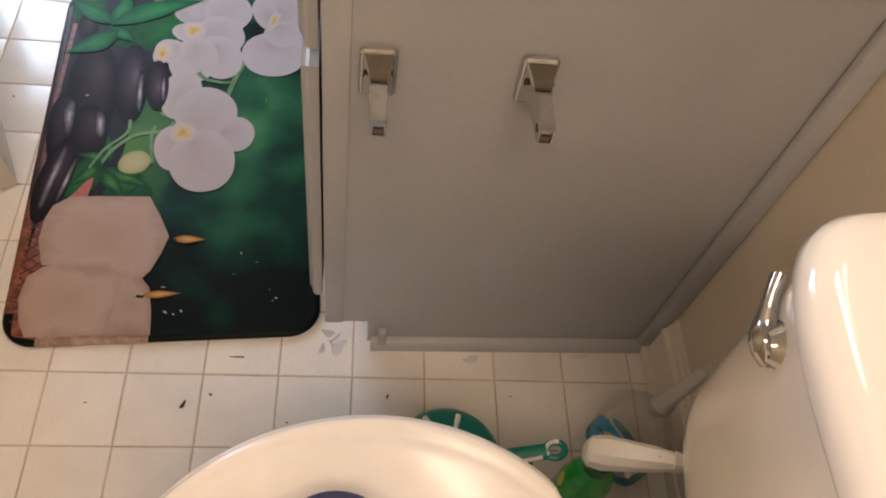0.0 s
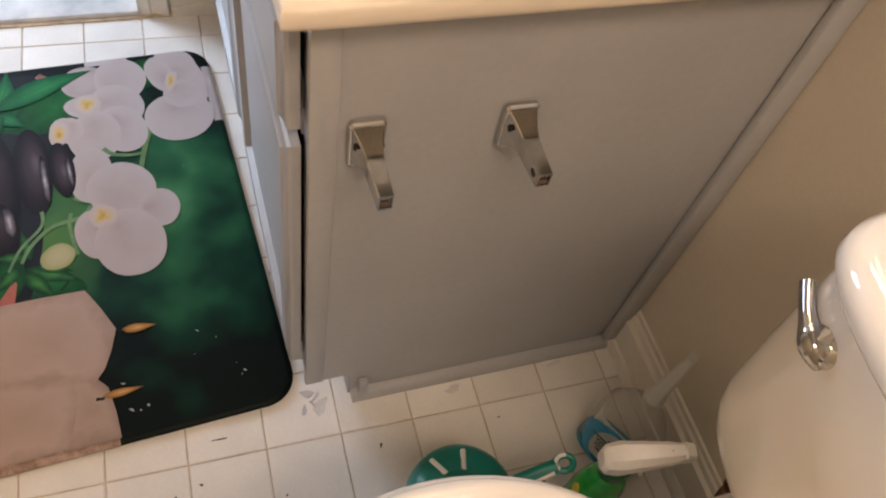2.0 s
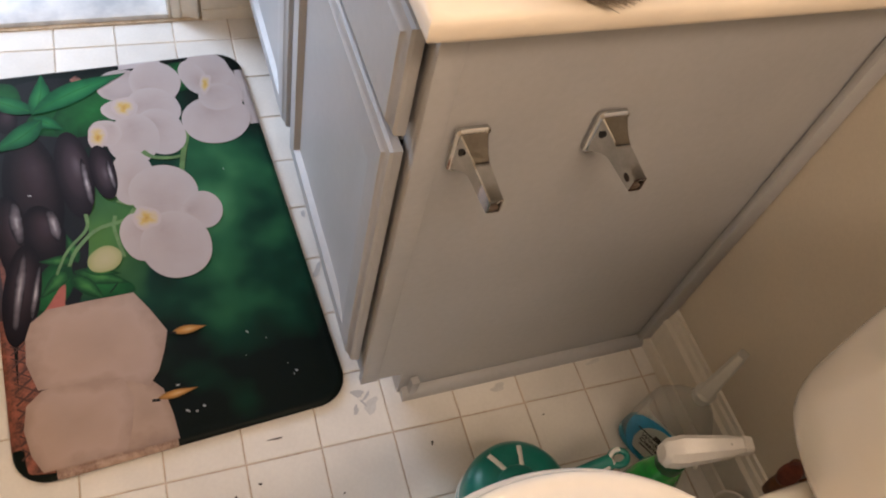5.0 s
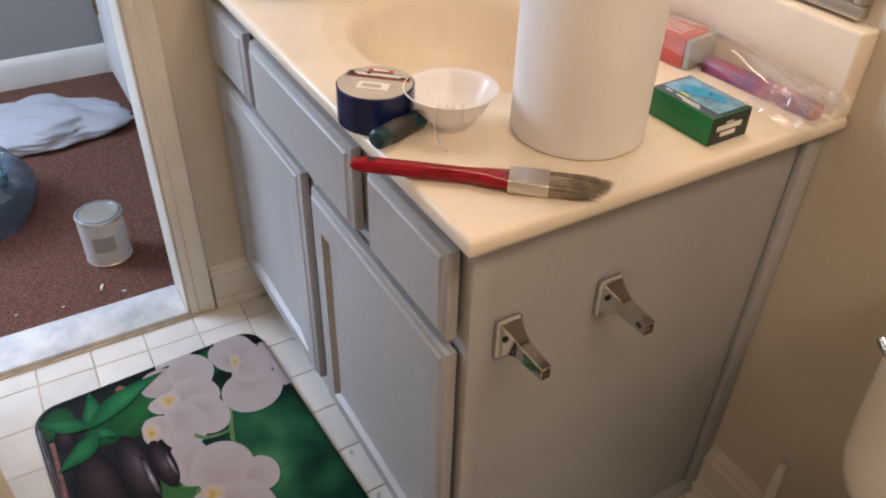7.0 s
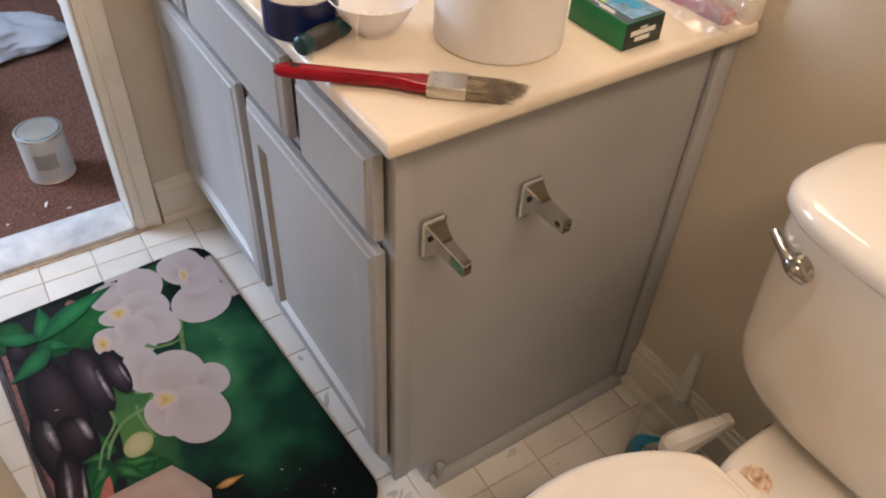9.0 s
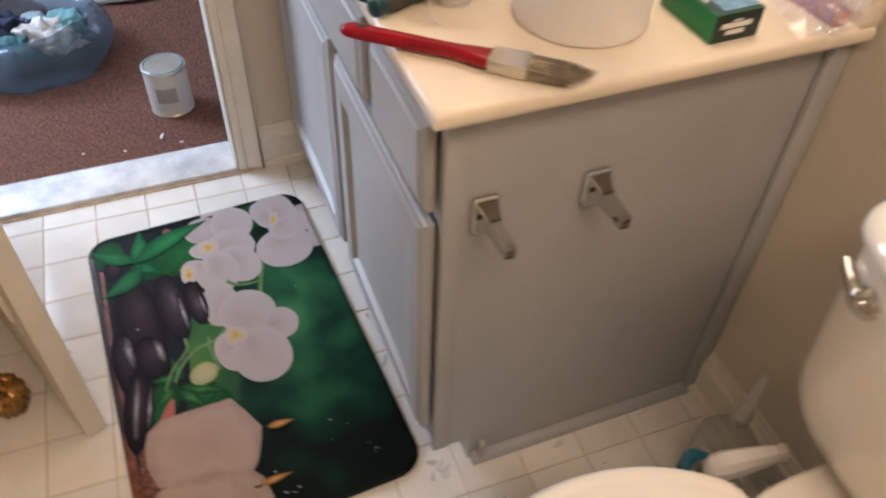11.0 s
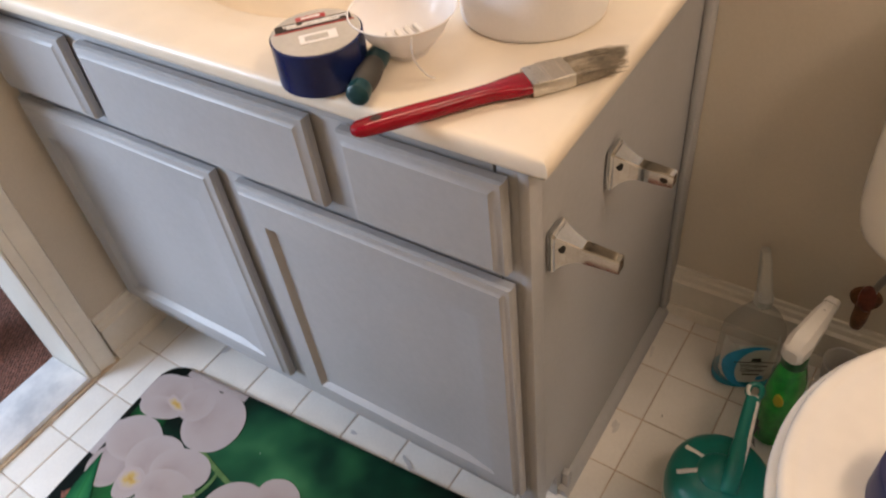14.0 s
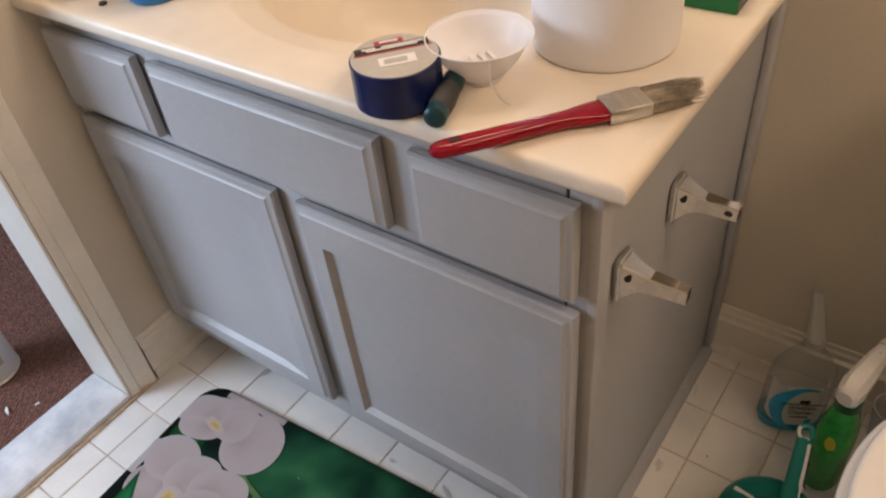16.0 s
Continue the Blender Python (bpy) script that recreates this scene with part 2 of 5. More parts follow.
structure("trim_casing_right", casing_side(DOOR_R, 1), M_TRIM, "cream painted moulded door casing", "casing")
structure("trim_casing_left", casing_side(DOOR_L, -1), M_TRIM, "cream painted moulded door casing", "casing")
structure("trim_casing_head", box((DOOR_L, WALL_Y - 0.018, DOOR_TOP), (DOOR_R, WALL_Y - 0.0005, DOOR_TOP + 0.06), 0.003), M_TRIM, "cream painted casing over the doorway", "casing")
bm = box((DOOR_R - 0.006, WALL_Y - 0.010, 0.0), (DOOR_R - 0.0005, WALL_Y + 0.104, DOOR_TOP), 0.002)
structure("trim_jamb_right", bm, M_TRIM, "cream painted door jamb on a marble sill", "jamb")
structure("trim_jamb_left", box((DOOR_L + 0.0005, WALL_Y - 0.010, 0.0), (DOOR_L + 0.012, WALL_Y + 0.112, DOOR_TOP), 0.002), M_TRIM, "cream painted door jamb", "jamb")

# ---- vanity ----
V_END, V_TOP, KICK_Z, KICK_X = 0.882, 0.735, 0.072, 0.064
vanity = thing("vanity_cabinet", pose(0, 0, 0), "freshly painted grey bathroom vanity with two doors and three drawer fronts", "vanity")
part("floor_board", box((0.011, 0.012, KICK_Z), (0.515, V_END, KICK_Z + 0.016), 0.001), M_VANITY, vanity)
part("end_panel", box((0.011, V_END - 0.014, KICK_Z + 0.0165), (0.515, V_END, V_TOP - 0.001), 0.001), M_VANITY, vanity)
# near-black sheet behind the frame, standing in for shade in the door gaps
part("gap_shade_sheet", box((0.0105, 0.012, KICK_Z + 0.0165), (0.016, V_END - 0.0145, V_TOP - 0.001)), M_DARK, vanity)
# side panel, notched at the toe kick
outline = [(0.002, KICK_Z - 0.006), (KICK_X, KICK_Z - 0.006), (KICK_X, 0.0), (0.514, 0.0), (0.514, V_TOP), (0.002, V_TOP)]
part("side_panel", loft([[(x, y, z) for x, z in outline] for y in (0.0, 0.0115)]), M_VANITY, vanity)
part("corner_stile", box((0.0, -0.0022, KICK_Z - 0.008), (0.026, 0.010, V_TOP), 0.002), M_VANITY, vanity)
part("toe_kick", box((KICK_X, 0.012, 0.0), (KICK_X + 0.016, V_END, KICK_Z), 0.001), M_VANITY, vanity)
part("toe_block", box((0.078, -0.013, 0.0), (0.091, -0.0004, 0.050), 0.002), M_VANITY, vanity)
# the wall strip and the shoe strip at the floor
part("wall_strip", box((0.488, -0.013, 0.016), (0.5185, -0.0003, V_TOP - 0.002), 0.004), M_VANITY, vanity)
quarter = [(0.0, 0.0)] + [(0.017 * math.cos(a), 0.017 * math.sin(a)) for a in (math.pi / 2 * k / 5 for k in range(6))]
part("shoe_strip", loft([[(x, -0.0004 - d, z) for d, z in quarter] for x in (KICK_X + 0.004, 0.497)]), M_VANITY, vanity)
# face frame, 4 mm proud of the carcass
for y0, y1 in ((0.0105, 0.034), (0.205, 0.262), (0.408, 0.462), (0.62, 0.668), (0.852, V_END)):
    low, high = (KICK_Z, V_TOP - 0.002) if y0 < 0.02 or y1 > 0.85 else ((0.578, V_TOP - 0.03) if y0 in (0.205, 0.62) else (KICK_Z + 0.05, 0.575))
    part("frame_stile", box((0.0028 if y0 < 0.02 else 0.0002, y0, low), (0.0104, y1, high), 0.0008), M_VANITY, vanity)
for z0, z1 in ((KICK_Z - 0.004, 0.128), (0.553, 0.588), (0.695, V_TOP - 0.0015)):
    part("frame_rail", box((0.0008, 0.036, z0), (0.0104, 0.85, z1), 0.0008), M_VANITY, vanity)
EDGE = [(0, 0, 0, -0.0035), (0, 0, 0, -0.0125), (0.002, 0.002, 0.002, -0.0160), (0.0070, 0.0070, 0.0070, -0.0175), (0.012, 0.012, 0.012, -0.0215)]
for y0, y1 in ((0.018, 0.212), (0.255, 0.632), (0.662, 0.862)):
    part("drawer_front", panel_front(y0, y1, 0.581, 0.706, EDGE), M_VANITY, vanity, angle=25)
for y0, y1 in ((0.015, 0.412), (0.453, 0.862)):
    part("door", panel_front(y0, y1, 0.118, 0.562, EDGE[:4] + [(0.011, 0.011, 0.011, -0.021), (0.039, 0.036, 0.058, -0.021), (0.041, 0.038, 0.060, -0.0185, 0.006), (0.046, 0.043, 0.065, -0.0125, 0.050)]), M_VANITY, vanity, angle=25)


def towel_post(x, inner):
    """A square flared chrome post that once held a towel bar; inner is the side with the bar's hole."""
    post = thing("towel_bar_post", pose(x, -0.0025, 0.580), "bare chrome towel bar post, flared and square, worn", "towel bar post", "towel bar posts on the vanity side")

    def plate_ring(a, b, d, c):
        return [(px, -d, pz) for px, pz in ((-a + c, -b), (a - c, -b), (a, -b + c), (a, b - c), (a - c, b), (-a + c, b), (-a, b - c), (-a, -b + c))]

    part("base_plate", loft([plate_ring(0.0168, 0.0280, 0, 0.003), plate_ring(0.0168, 0.0280, 0.0042, 0.003), plate_ring(0.0158, 0.0268, 0.0062, 0.003), plate_ring(0.0146, 0.0255, 0.0070, 0.002)]), M_CHROME, post, angle=25)
    rings = []
    for k in range(15):
        u = k / 14
        y = -0.0066 - 0.0675 * u
        f = max(0.0, 1 - u / 0.43)
        # the flare ends in a crease, then the arm runs on almost straight
        hw = 0.0068 + 0.0022 * (1 - u) + 0.0052 * f ** 1.7
        zt = 0.0128 + 0.0026 * (1 - u) + 0.0090 * f ** 1.25
        zb = -0.0052 - 0.0022 * (1 - u) - 0.0172 * f ** 2.0
        c = 0.0011
        rings.append([(-hw + c, y, zb), (hw - c, y, zb), (hw, y, zb + c), (hw, y, zt - c), (hw - c, y, zt), (-hw + c, y, zt), (-hw, y, zt - c), (-hw, y, zb + c)])
    a, b0, b1 = 0.0052, -0.0036, 0.0112
    for d in (0.0, 0.003):
        y = -0.0741 + d
        rings.append([(-a, y, b0), (a, y, b0), (a, y, b0 + 0.001), (a, y, b1 - 0.001), (a, y, b1), (-a, y, b1), (-a, y, b1 - 0.001), (-a, y, b0 + 0.001)])
    part("arm", loft(rings), M_CHROME, post, angle=24)
    part("tip_socket", box((-0.0046, -0.0735, -0.0030), (0.0046, -0.0712, 0.0020), 0.0004), mat("socket_brown", (0.10, 0.07, 0.05), 0.6), post, "dark empty socket in the tip")
    part("bar_hole", lathe([(0.0046, 0), (0.0046, 0.0005)], 20, sx=0.8), mat("hole_brown", (0.035, 0.022, 0.015), 0.5, bump=0), post, "dark hole for the lost bar").matrix_basis = pose(inner * 0.0069, -0.0640, 0.0042, 0, inner * 90, 0)
    # dark discs on the flare's sides imitate dark reflections in the chrome
    for sx in (-1, 1):
        part("dark_reflection", lathe([(0.0042, 0), (0.0042, 0.0006)], 16, sx=1.3), M_DARK, post).matrix_basis = pose(sx * 0.0122, -0.0138, 0.0105, 0, sx * 76, 0)
    return post


towel_post(0.0505, 1)
towel_post(0.1965, -1)

# ---- counter with its moulded basin ----
C_TOP, C_X0, C_Y0, C_X1, C_Y1 = 0.757, -0.027, -0.034, 0.5145, 0.8845
BASIN = (0.245, 0.405)
counter = thing("countertop", pose(0, 0, 0), "cream cultured marble vanity top with a moulded oval basin and backsplash", "countertop")


def rect_ray(cx, cy, ang, x0, x1, y0, y1):
    c, s = math.cos(ang), math.sin(ang)
    k = min([v for v in (((x1 - cx) / c if c > 0 else (x0 - cx) / c) if abs(c) > 1e-6 else 9, ((y1 - cy) / s if s > 0 else (y0 - cy) / s) if abs(s) > 1e-6 else 9)])
    return cx + k * c, cy + k * s


def counter_mesh():
    cx, cy = BASIN
    corners = [math.atan2(y - cy, x - cx) for x in (C_X0, C_X1) for y in (C_Y0, C_Y1)]
    angs = sorted(set([2 * math.pi * i / 96 - math.pi for i in range(96)] + corners))
    def oval(a, b, z):
        return [(cx + a * math.cos(t), cy + b * math.sin(t), z) for t in angs]
    def rect(inset, z):
        return [(*rect_ray(cx, cy, t, C_X0 + inset, C_X1, C_Y0 + inset, C_Y1), z) for t in angs]
    T = C_TOP
    bowl = [(0.030, 0.035, -0.150), (0.080, 0.092, -0.146), (0.120, 0.138, -0.130), (0.143, 0.165, -0.100), (0.155, 0.180, -0.060), (0.161, 0.187, -0.028), (0.165, 0.192, -0.014), (0.170, 0.198, -0.0065), (0.178, 0.207, -0.0035), (0.196, 0.232, -0.0025), (0.203, 0.240, -0.0006), (0.208, 0.246, 0.0)]
    rings = [oval(a, b, T + d) for a, b, d in bowl]
    rings += [rect(0.010, T), rect(0.004, T - 0.001), rect(0.001, T - 0.004), rect(0.0, T - 0.009), rect(0.0, T - 0.016), rect(0.002, T - 0.0205), rect(0.006, T - 0.0218), rect(0.03, T - 0.0218)]
    return loft(rings, True, False)


part("top", counter_mesh(), M_COUNTER, counter, angle=50)
part("backsplash", box((0.487, C_Y0 + 0.002, C_TOP - 0.004), (0.5195, 0.8840, 0.864), 0.005, 3), M_COUNTER, counter)
part("drain", lathe([(0.022, 0), (0.022, 0.003), (0.016, 0.0045), (0.006, 0.0045)], 28, (BASIN[0], BASIN[1], C_TOP - 0.1502)), M_CHROME, counter, "chrome drain ring")

# ---- toilet ----
TY = -0.462
toilet = thing("toilet", pose(0.005, TY, 0), "white porcelain toilet with a closed lid and chrome flush lever", "toilet")
# pedestal and bowl, from the floor to the rim
secs = [(0.09, 0.0, 0.245, 0.105, 2.6), (0.09, 0.03, 0.240, 0.100, 2.6), (0.10, 0.12, 0.215, 0.095, 2.4), (0.075, 0.22, 0.235, 0.130, 2.2), (0.045, 0.30, 0.235, 0.168, 2.1), (0.035, 0.36, 0.228, 0.180, 2.1), (0.033, 0.385, 0.222, 0.180, 2.1), (0.033, 0.391, 0.215, 0.174, 2.1)]
part("bowl", loft([superellipse(cx, 0, z, a, b, 56, p) for cx, z, a, b, p in secs]), M_PORC, toilet, angle=60)
deck = [(0.345, 0.25, 0.135, 0.085, 3), (0.345, 0.34, 0.14, 0.11, 3.5), (0.343, 0.385, 0.145, 0.120, 4), (0.343, 0.396, 0.142, 0.117, 4), (0.343, 0.400, 0.134, 0.110, 4)]
part("deck", loft([superellipse(cx, 0, z, a, b, 48, p) for cx, z, a, b, p in deck]), M_PORC, toilet, angle=60)
def lid_ring(z, grow):
    back, soft = 0.216 + grow * 0.4, 0.014
    out = []
    for x, y, zz in superellipse(0.045, 0, z, 0.220 + grow, 0.191 + grow, 96, 2.0):
        over = x - (back - soft)
        out.append((x if over < 0 else back - soft + soft * math.tanh(over / soft), y, zz))
    return out


part("seat", loft([lid_ring(0.391, -0.006), lid_ring(0.391, 0.005), lid_ring(0.396, 0.008), lid_ring(0.403, 0.008), lid_ring(0.4065, 0.005), lid_ring(0.4075, 0.0)]), M_SEAT, toilet, angle=50)
part("lid", loft([lid_ring(0.4088, -0.020), lid_ring(0.4088, -0.007), lid_ring(0.412, -0.001), lid_ring(0.419, 0.0), lid_ring(0.4235, -0.002), lid_ring(0.4258, -0.007), lid_ring(0.4262, -0.014), lid_ring(0.4256, -0.0175), lid_ring(0.4272, -0.022), lid_ring(0.4285, -0.032), lid_ring(0.4298, -0.063), lid_ring(0.4305, -0.118)]), M_SEAT, toilet, angle=60)
M_STAIN = mat("stained_hinge_plastic", (0.72, 0.58, 0.44), 0.4, var=0.4, scale=60, second=(0.45, 0.26, 0.16))
for y in (-0.075, 0.075):
    part("hinge", box((0.214, y - 0.022, 0.400), (0.238, y + 0.022, 0.415), 0.004), M_SEAT, toilet)
    part("hinge_bolt", lathe([(0.0125, 0), (0.0122, 0.0022), (0.0112, 0.0030), (0.0100, 0.0046), (0.0075, 0.0040), (0.0060, 0.0042), (0.0055, 0.010), (0.004, 0.0115)], 24, (0.256, y, 0.4)), M_STAIN, toilet, "stained plastic hinge bolt without its cap")
for y, seed in ((-0.075, 2), (0.075, 5)):
    # rust-brown stain that has spread round the bolt
    rim_pts = [(math.cos(a) * (0.017 + 0.005 * noise.noise(Vector((2.2 * math.cos(a), 2.2 * math.sin(a), seed)))), math.sin(a) * (0.019 + 0.007 * noise.noise(Vector((2.2 * math.cos(a), 2.2 * math.sin(a), seed + 3))))) for a in (2 * math.pi * k / 28 for k in range(28))]
    part("stain", loft([[(0.258 + px, y + py, z) for px, py in rim_pts] for z in (0.3990, 0.4007)]), mat("old_rust_stain", (0.70, 0.58, 0.45), 0.4, var=0.5, scale=110, fine=300, bump=0.05, second=(0.45, 0.27, 0.16)), toilet, "uneven tan stain round the hinge bolt")
# tank, narrower towards its foot
def tank_ring(z, x0, x1, half, p=5.0):
    return superellipse((x0 + x1) / 2, 0.012, z, (x1 - x0) / 2, half, 64, p)
X1 = 0.500
TANK = ((0.402, 0.352, 0.118, 3.0), (0.406, 0.338, 0.138, 3.2), (0.413, 0.329, 0.153, 3.5), (0.423, 0.322, 0.166, 3.8), (0.436, 0.317, 0.177, 4.2), (0.452, 0.313, 0.186, 4.6), (0.472, 0.311, 0.192, 4.8), (0.500, 0.309, 0.196, 5.0), (0.580, 0.305, 0.199, 5.0), (0.695, 0.298, 0.200, 5.0))
part("tank", loft([tank_ring(z, x0, X1 - max(0.0, 0.42 - z), half, p) for z, x0, half, p in TANK]), M_PORC, toilet, angle=60)
part("tank_lid", loft([tank_ring(z, a, b2, h, 3.8) for z, a, b2, h in ((0.694, 0.294, X1 + 0.004, 0.198), (0.697, 0.285, X1 + 0.006, 0.207), (0.706, 0.280, X1 + 0.008, 0.212), (0.716, 0.281, X1 + 0.008, 0.211), (0.724, 0.287, X1 + 0.005, 0.205), (0.729, 0.300, X1 - 0.006, 0.192), (0.7315, 0.33, X1 - 0.03, 0.160), (0.7325, 0.37, X1 - 0.07, 0.10))]), M_PORC, toilet, angle=60)
lever = part("flush_lever", lathe([(0.0170, -0.003), (0.0172, 0.0015), (0.0160, 0.0040), (0.0135, 0.0075), (0.0115, 0.0120), (0.006, 0.0145)], 32), M_CHROME, toilet, "chrome flush lever with a worn hub")
lever.matrix_basis = pose(0.3075, 0.157, 0.6515, 0, -90, 0)
ARM = smooth_path([(0.3030, 0.148, 0.6430), (0.2995, 0.156, 0.6495), (0.2995, 0.167, 0.6545), (0.3045, 0.181, 0.6560), (0.3110, 0.194, 0.6575), (0.3175, 0.2055, 0.6595)])
M_LEVER = mat("dull_chrome", (0.42, 0.415, 0.405), 0.10, metal=1.0, var=0.2, scale=60, fine=300, bump=0.02)
lever_arm = part("lever_arm", tube(ARM, [0.0064 + 0.0056 * math.exp(-((k / len(ARM) - 0.27) / 0.21) ** 2) for k in range(len(ARM))], 16, flat=0.85), M_LEVER, lever)
lever_arm.matrix_basis = lever.matrix_basis.inverted()

# ---- bath mat ----
MAT_Z = 0.010
bath_mat = thing("bath_mat", pose(-0.257, 0.370, 0.0005, 0, 0, 3.3), "foam bath mat printed with white orchids, dark stones and rolled towels", "bath mat")


def rounded_rect(hx, hy, r, z, n=10, r_br=None):
    out = []
    for cx, cy, a0 in ((hx - r, hy - r, 0), (-hx + r, hy - r, 90), (-hx + r, -hy + r, 180), (hx - r, -hy + r, 270)):
        out += [(cx + r * math.cos(radians(a0 + 90 * k / n)), cy + r * math.sin(radians(a0 + 90 * k / n)), z) for k in range(n + 1)]
    return out


def mat_print():
    """Deep green cloth: pale green glows near the flowers, almost black towards the foot and the edges."""
    m = mat("green_printed_cloth", (0.02, 0.16, 0.06), 0.45, var=0.3, scale=9, fine=500, bump=0.3, dist=0.0005, spec=0.14)
    t = m.node_tree
    b = t.nodes["Principled BSDF"]
    co = t.nodes.new("ShaderNodeTexCoord")
    cloud = t.nodes.new("ShaderNodeTexNoise")
    cloud.inputs["Scale"].default_value = 9
    t.links.new(co.outputs["Object"], cloud.inputs["Vector"])
    far = []
    for place, size in (((0.118, 0.002, 0), (1.45, 0.8, 0)), ((-0.075, 0.00, 0), (1.9, 1.5, 0))):
        sub, mul, ln = (t.nodes.new("ShaderNodeVectorMath") for _ in range(3))
        sub.operation, mul.operation, ln.operation = "SUBTRACT", "MULTIPLY", "LENGTH"
        sub.inputs[1].default_value, mul.inputs[1].default_value = place, size
        t.links.new(co.outputs["Object"], sub.inputs[0])
        t.links.new(sub.outputs[0], mul.inputs[0])
        t.links.new(mul.outputs[0], ln.inputs[0])
        far.append(ln.outputs["Value"])
    low, mix, add = (t.nodes.new("ShaderNodeMath") for _ in range(3))
    low.operation, mix.operation = "MINIMUM", "MULTIPLY_ADD"
    t.links.new(far[0], low.inputs[0])
    t.links.new(far[1], low.inputs[1])
    mix.inputs[1].default_value, mix.inputs[2].default_value = 0.42, -0.21
    t.links.new(cloud.outputs[0], mix.inputs[0])
    t.links.new(mix.outputs[0], add.inputs[0])
    t.links.new(low.outputs[0], add.inputs[1])
    ramp = t.nodes.new("ShaderNodeValToRGB")
    el = ramp.color_ramp.elements
    el[0].position, el[0].color = 0.0, (0.046, 0.168, 0.070, 1)
    el[1].position, el[1].color = 0.27, (0.0018, 0.0045, 0.0032, 1)
    for p, c in ((0.085, (0.016, 0.088, 0.037, 1)), (0.175, (0.0034, 0.029, 0.016, 1))):
        e = el.new(p)
        e.color = c
    t.links.new(add.outputs[0], ramp.inputs[0])
    # yellower green among the stems
    lime, tint, near = t.nodes.new("ShaderNodeMapRange"), t.nodes.new("ShaderNodeMix"), t.nodes.new("ShaderNodeMath")
    near.operation = "MULTIPLY_ADD"
    near.inputs[1].default_value = 0.22
    t.links.new(cloud.outputs[0], near.inputs[0])
    t.links.new(far[1], near.inputs[2])
    lime.inputs["From Min"].default_value, lime.inputs["From Max"].default_value = 0.30, 0.10
    t.links.new(near.outputs[0], lime.inputs[0])
    tint.data_type = "RGBA"
    tint.inputs[7].default_value = (0.060, 0.150, 0.030, 1)
    t.links.new(lime.outputs[0], tint.inputs[0])
    t.links.new(ramp.outputs[0], tint.inputs[6])
    t.links.new(tint.outputs[2], b.inputs["Base Color"])
    return m


def print_ink(name, stops, scale=18.0, rough=0.45, var=0.3):
    """Printed colour that runs from the middle of a shape (0) to its rim (1), broken up by noise."""
    m = mat(name, (0.5, 0.5, 0.5), rough, var=0.1, scale=scale, fine=420, bump=0.25, dist=0.0004, spec=0.12)
    t = m.node_tree
    b = t.nodes["Principled BSDF"]
    uv, sep, cloud = t.nodes.new("ShaderNodeUVMap"), t.nodes.new("ShaderNodeSeparateXYZ"), t.nodes.new("ShaderNodeTexNoise")
    co = t.nodes.new("ShaderNodeTexCoord")
    cloud.inputs["Scale"].default_value, cloud.inputs["Detail"].default_value = scale * 2.2, 4
    t.links.new(co.outputs["Object"], cloud.inputs["Vector"])
    t.links.new(uv.outputs[0], sep.inputs[0])
    ma = t.nodes.new("ShaderNodeMath")
    ma.operation = "MULTIPLY_ADD"
    ma.inputs[1].default_value = var
    t.links.new(cloud.outputs[0], ma.inputs[0])
    off = t.nodes.new("ShaderNodeMath")
    off.operation = "SUBTRACT"
    off.inputs[1].default_value = var / 2
    t.links.new(sep.outputs[0], off.inputs[0])
    t.links.new(off.outputs[0], ma.inputs[2])
    ramp = t.nodes.new("ShaderNodeValToRGB")
    el = ramp.color_ramp.elements
    el[0].position, el[0].color = stops[0][0], (*stops[0][1], 1)
    el[1].position, el[1].color = stops[-1][0], (*stops[-1][1], 1)
    for p, c in stops[1:-1]:
        e = el.new(p)
        e.color = (*c, 1)
    t.links.new(ma.outputs[0], ramp.inputs[0])
    t.links.new(ramp.outputs[0], b.inputs["Base Color"])
    return m


M_MATPRINT = mat_print()
HX, HY = 0.229, 0.378
part("pad", loft([rounded_rect(HX - 0.003, HY - 0.003, 0.045, 0.0), rounded_rect(HX, HY, 0.048, 0.003), rounded_rect(HX, HY, 0.048, 0.006), rounded_rect(HX - 0.003, HY - 0.003, 0.046, 0.0088), rounded_rect(HX - 0.009, HY - 0.009, 0.042, 0.0095), rounded_rect(HX - 0.014, HY - 0.014, 0.038, 0.0088), rounded_rect(HX - 0.02, HY - 0.02, 0.034, 0.0094)]), M_MATPRINT, bath_mat, angle=60)

M_PETAL = print_ink("printed_petal", [(0.0, (0.330, 0.270, 0.255)), (0.25, (0.365, 0.305, 0.292)), (0.6, (0.390, 0.333, 0.322)), (1.0, (0.405, 0.352, 0.345))], 13, var=1.0)
M_PETAL2 = print_ink("printed_petal_shade", [(0.0, (0.375, 0.320, 0.312)), (0.45, (0.365, 0.310, 0.302)), (0.75, (0.328, 0.278, 0.272)), (0.95, (0.348, 0.296, 0.290))], 14, var=0.8)
M_HEART = print_ink("printed_orchid_heart", [(0.0, (0.36, 0.17, 0.05)), (0.30, (0.48, 0.33, 0.10)), (0.58, (0.46, 0.37, 0.27)), (0.85, (0.42, 0.35, 0.345))], 40, var=0.9)
M_LEAF = print_ink("printed_leaf", [(0.0, (0.028, 0.175, 0.058)), (0.5, (0.014, 0.128, 0.045)), (1.0, (0.005, 0.062, 0.024))], 16, var=0.7)
M_LEAFD = print_ink("printed_dark_leaf", [(0.0, (0.014, 0.115, 0.028)), (1.0, (0.006, 0.045, 0.014))], 22, var=0.9)
M_STEM = mat("printed_stem", (0.095, 0.185, 0.055), 0.45, var=0.3, scale=40, fine=300, bump=0.2)
M_BUD = print_ink("printed_bud", [(0.0, (0.40, 0.36, 0.22)), (0.6, (0.37, 0.345, 0.19)), (1.0, (0.27, 0.29, 0.13))], 20)
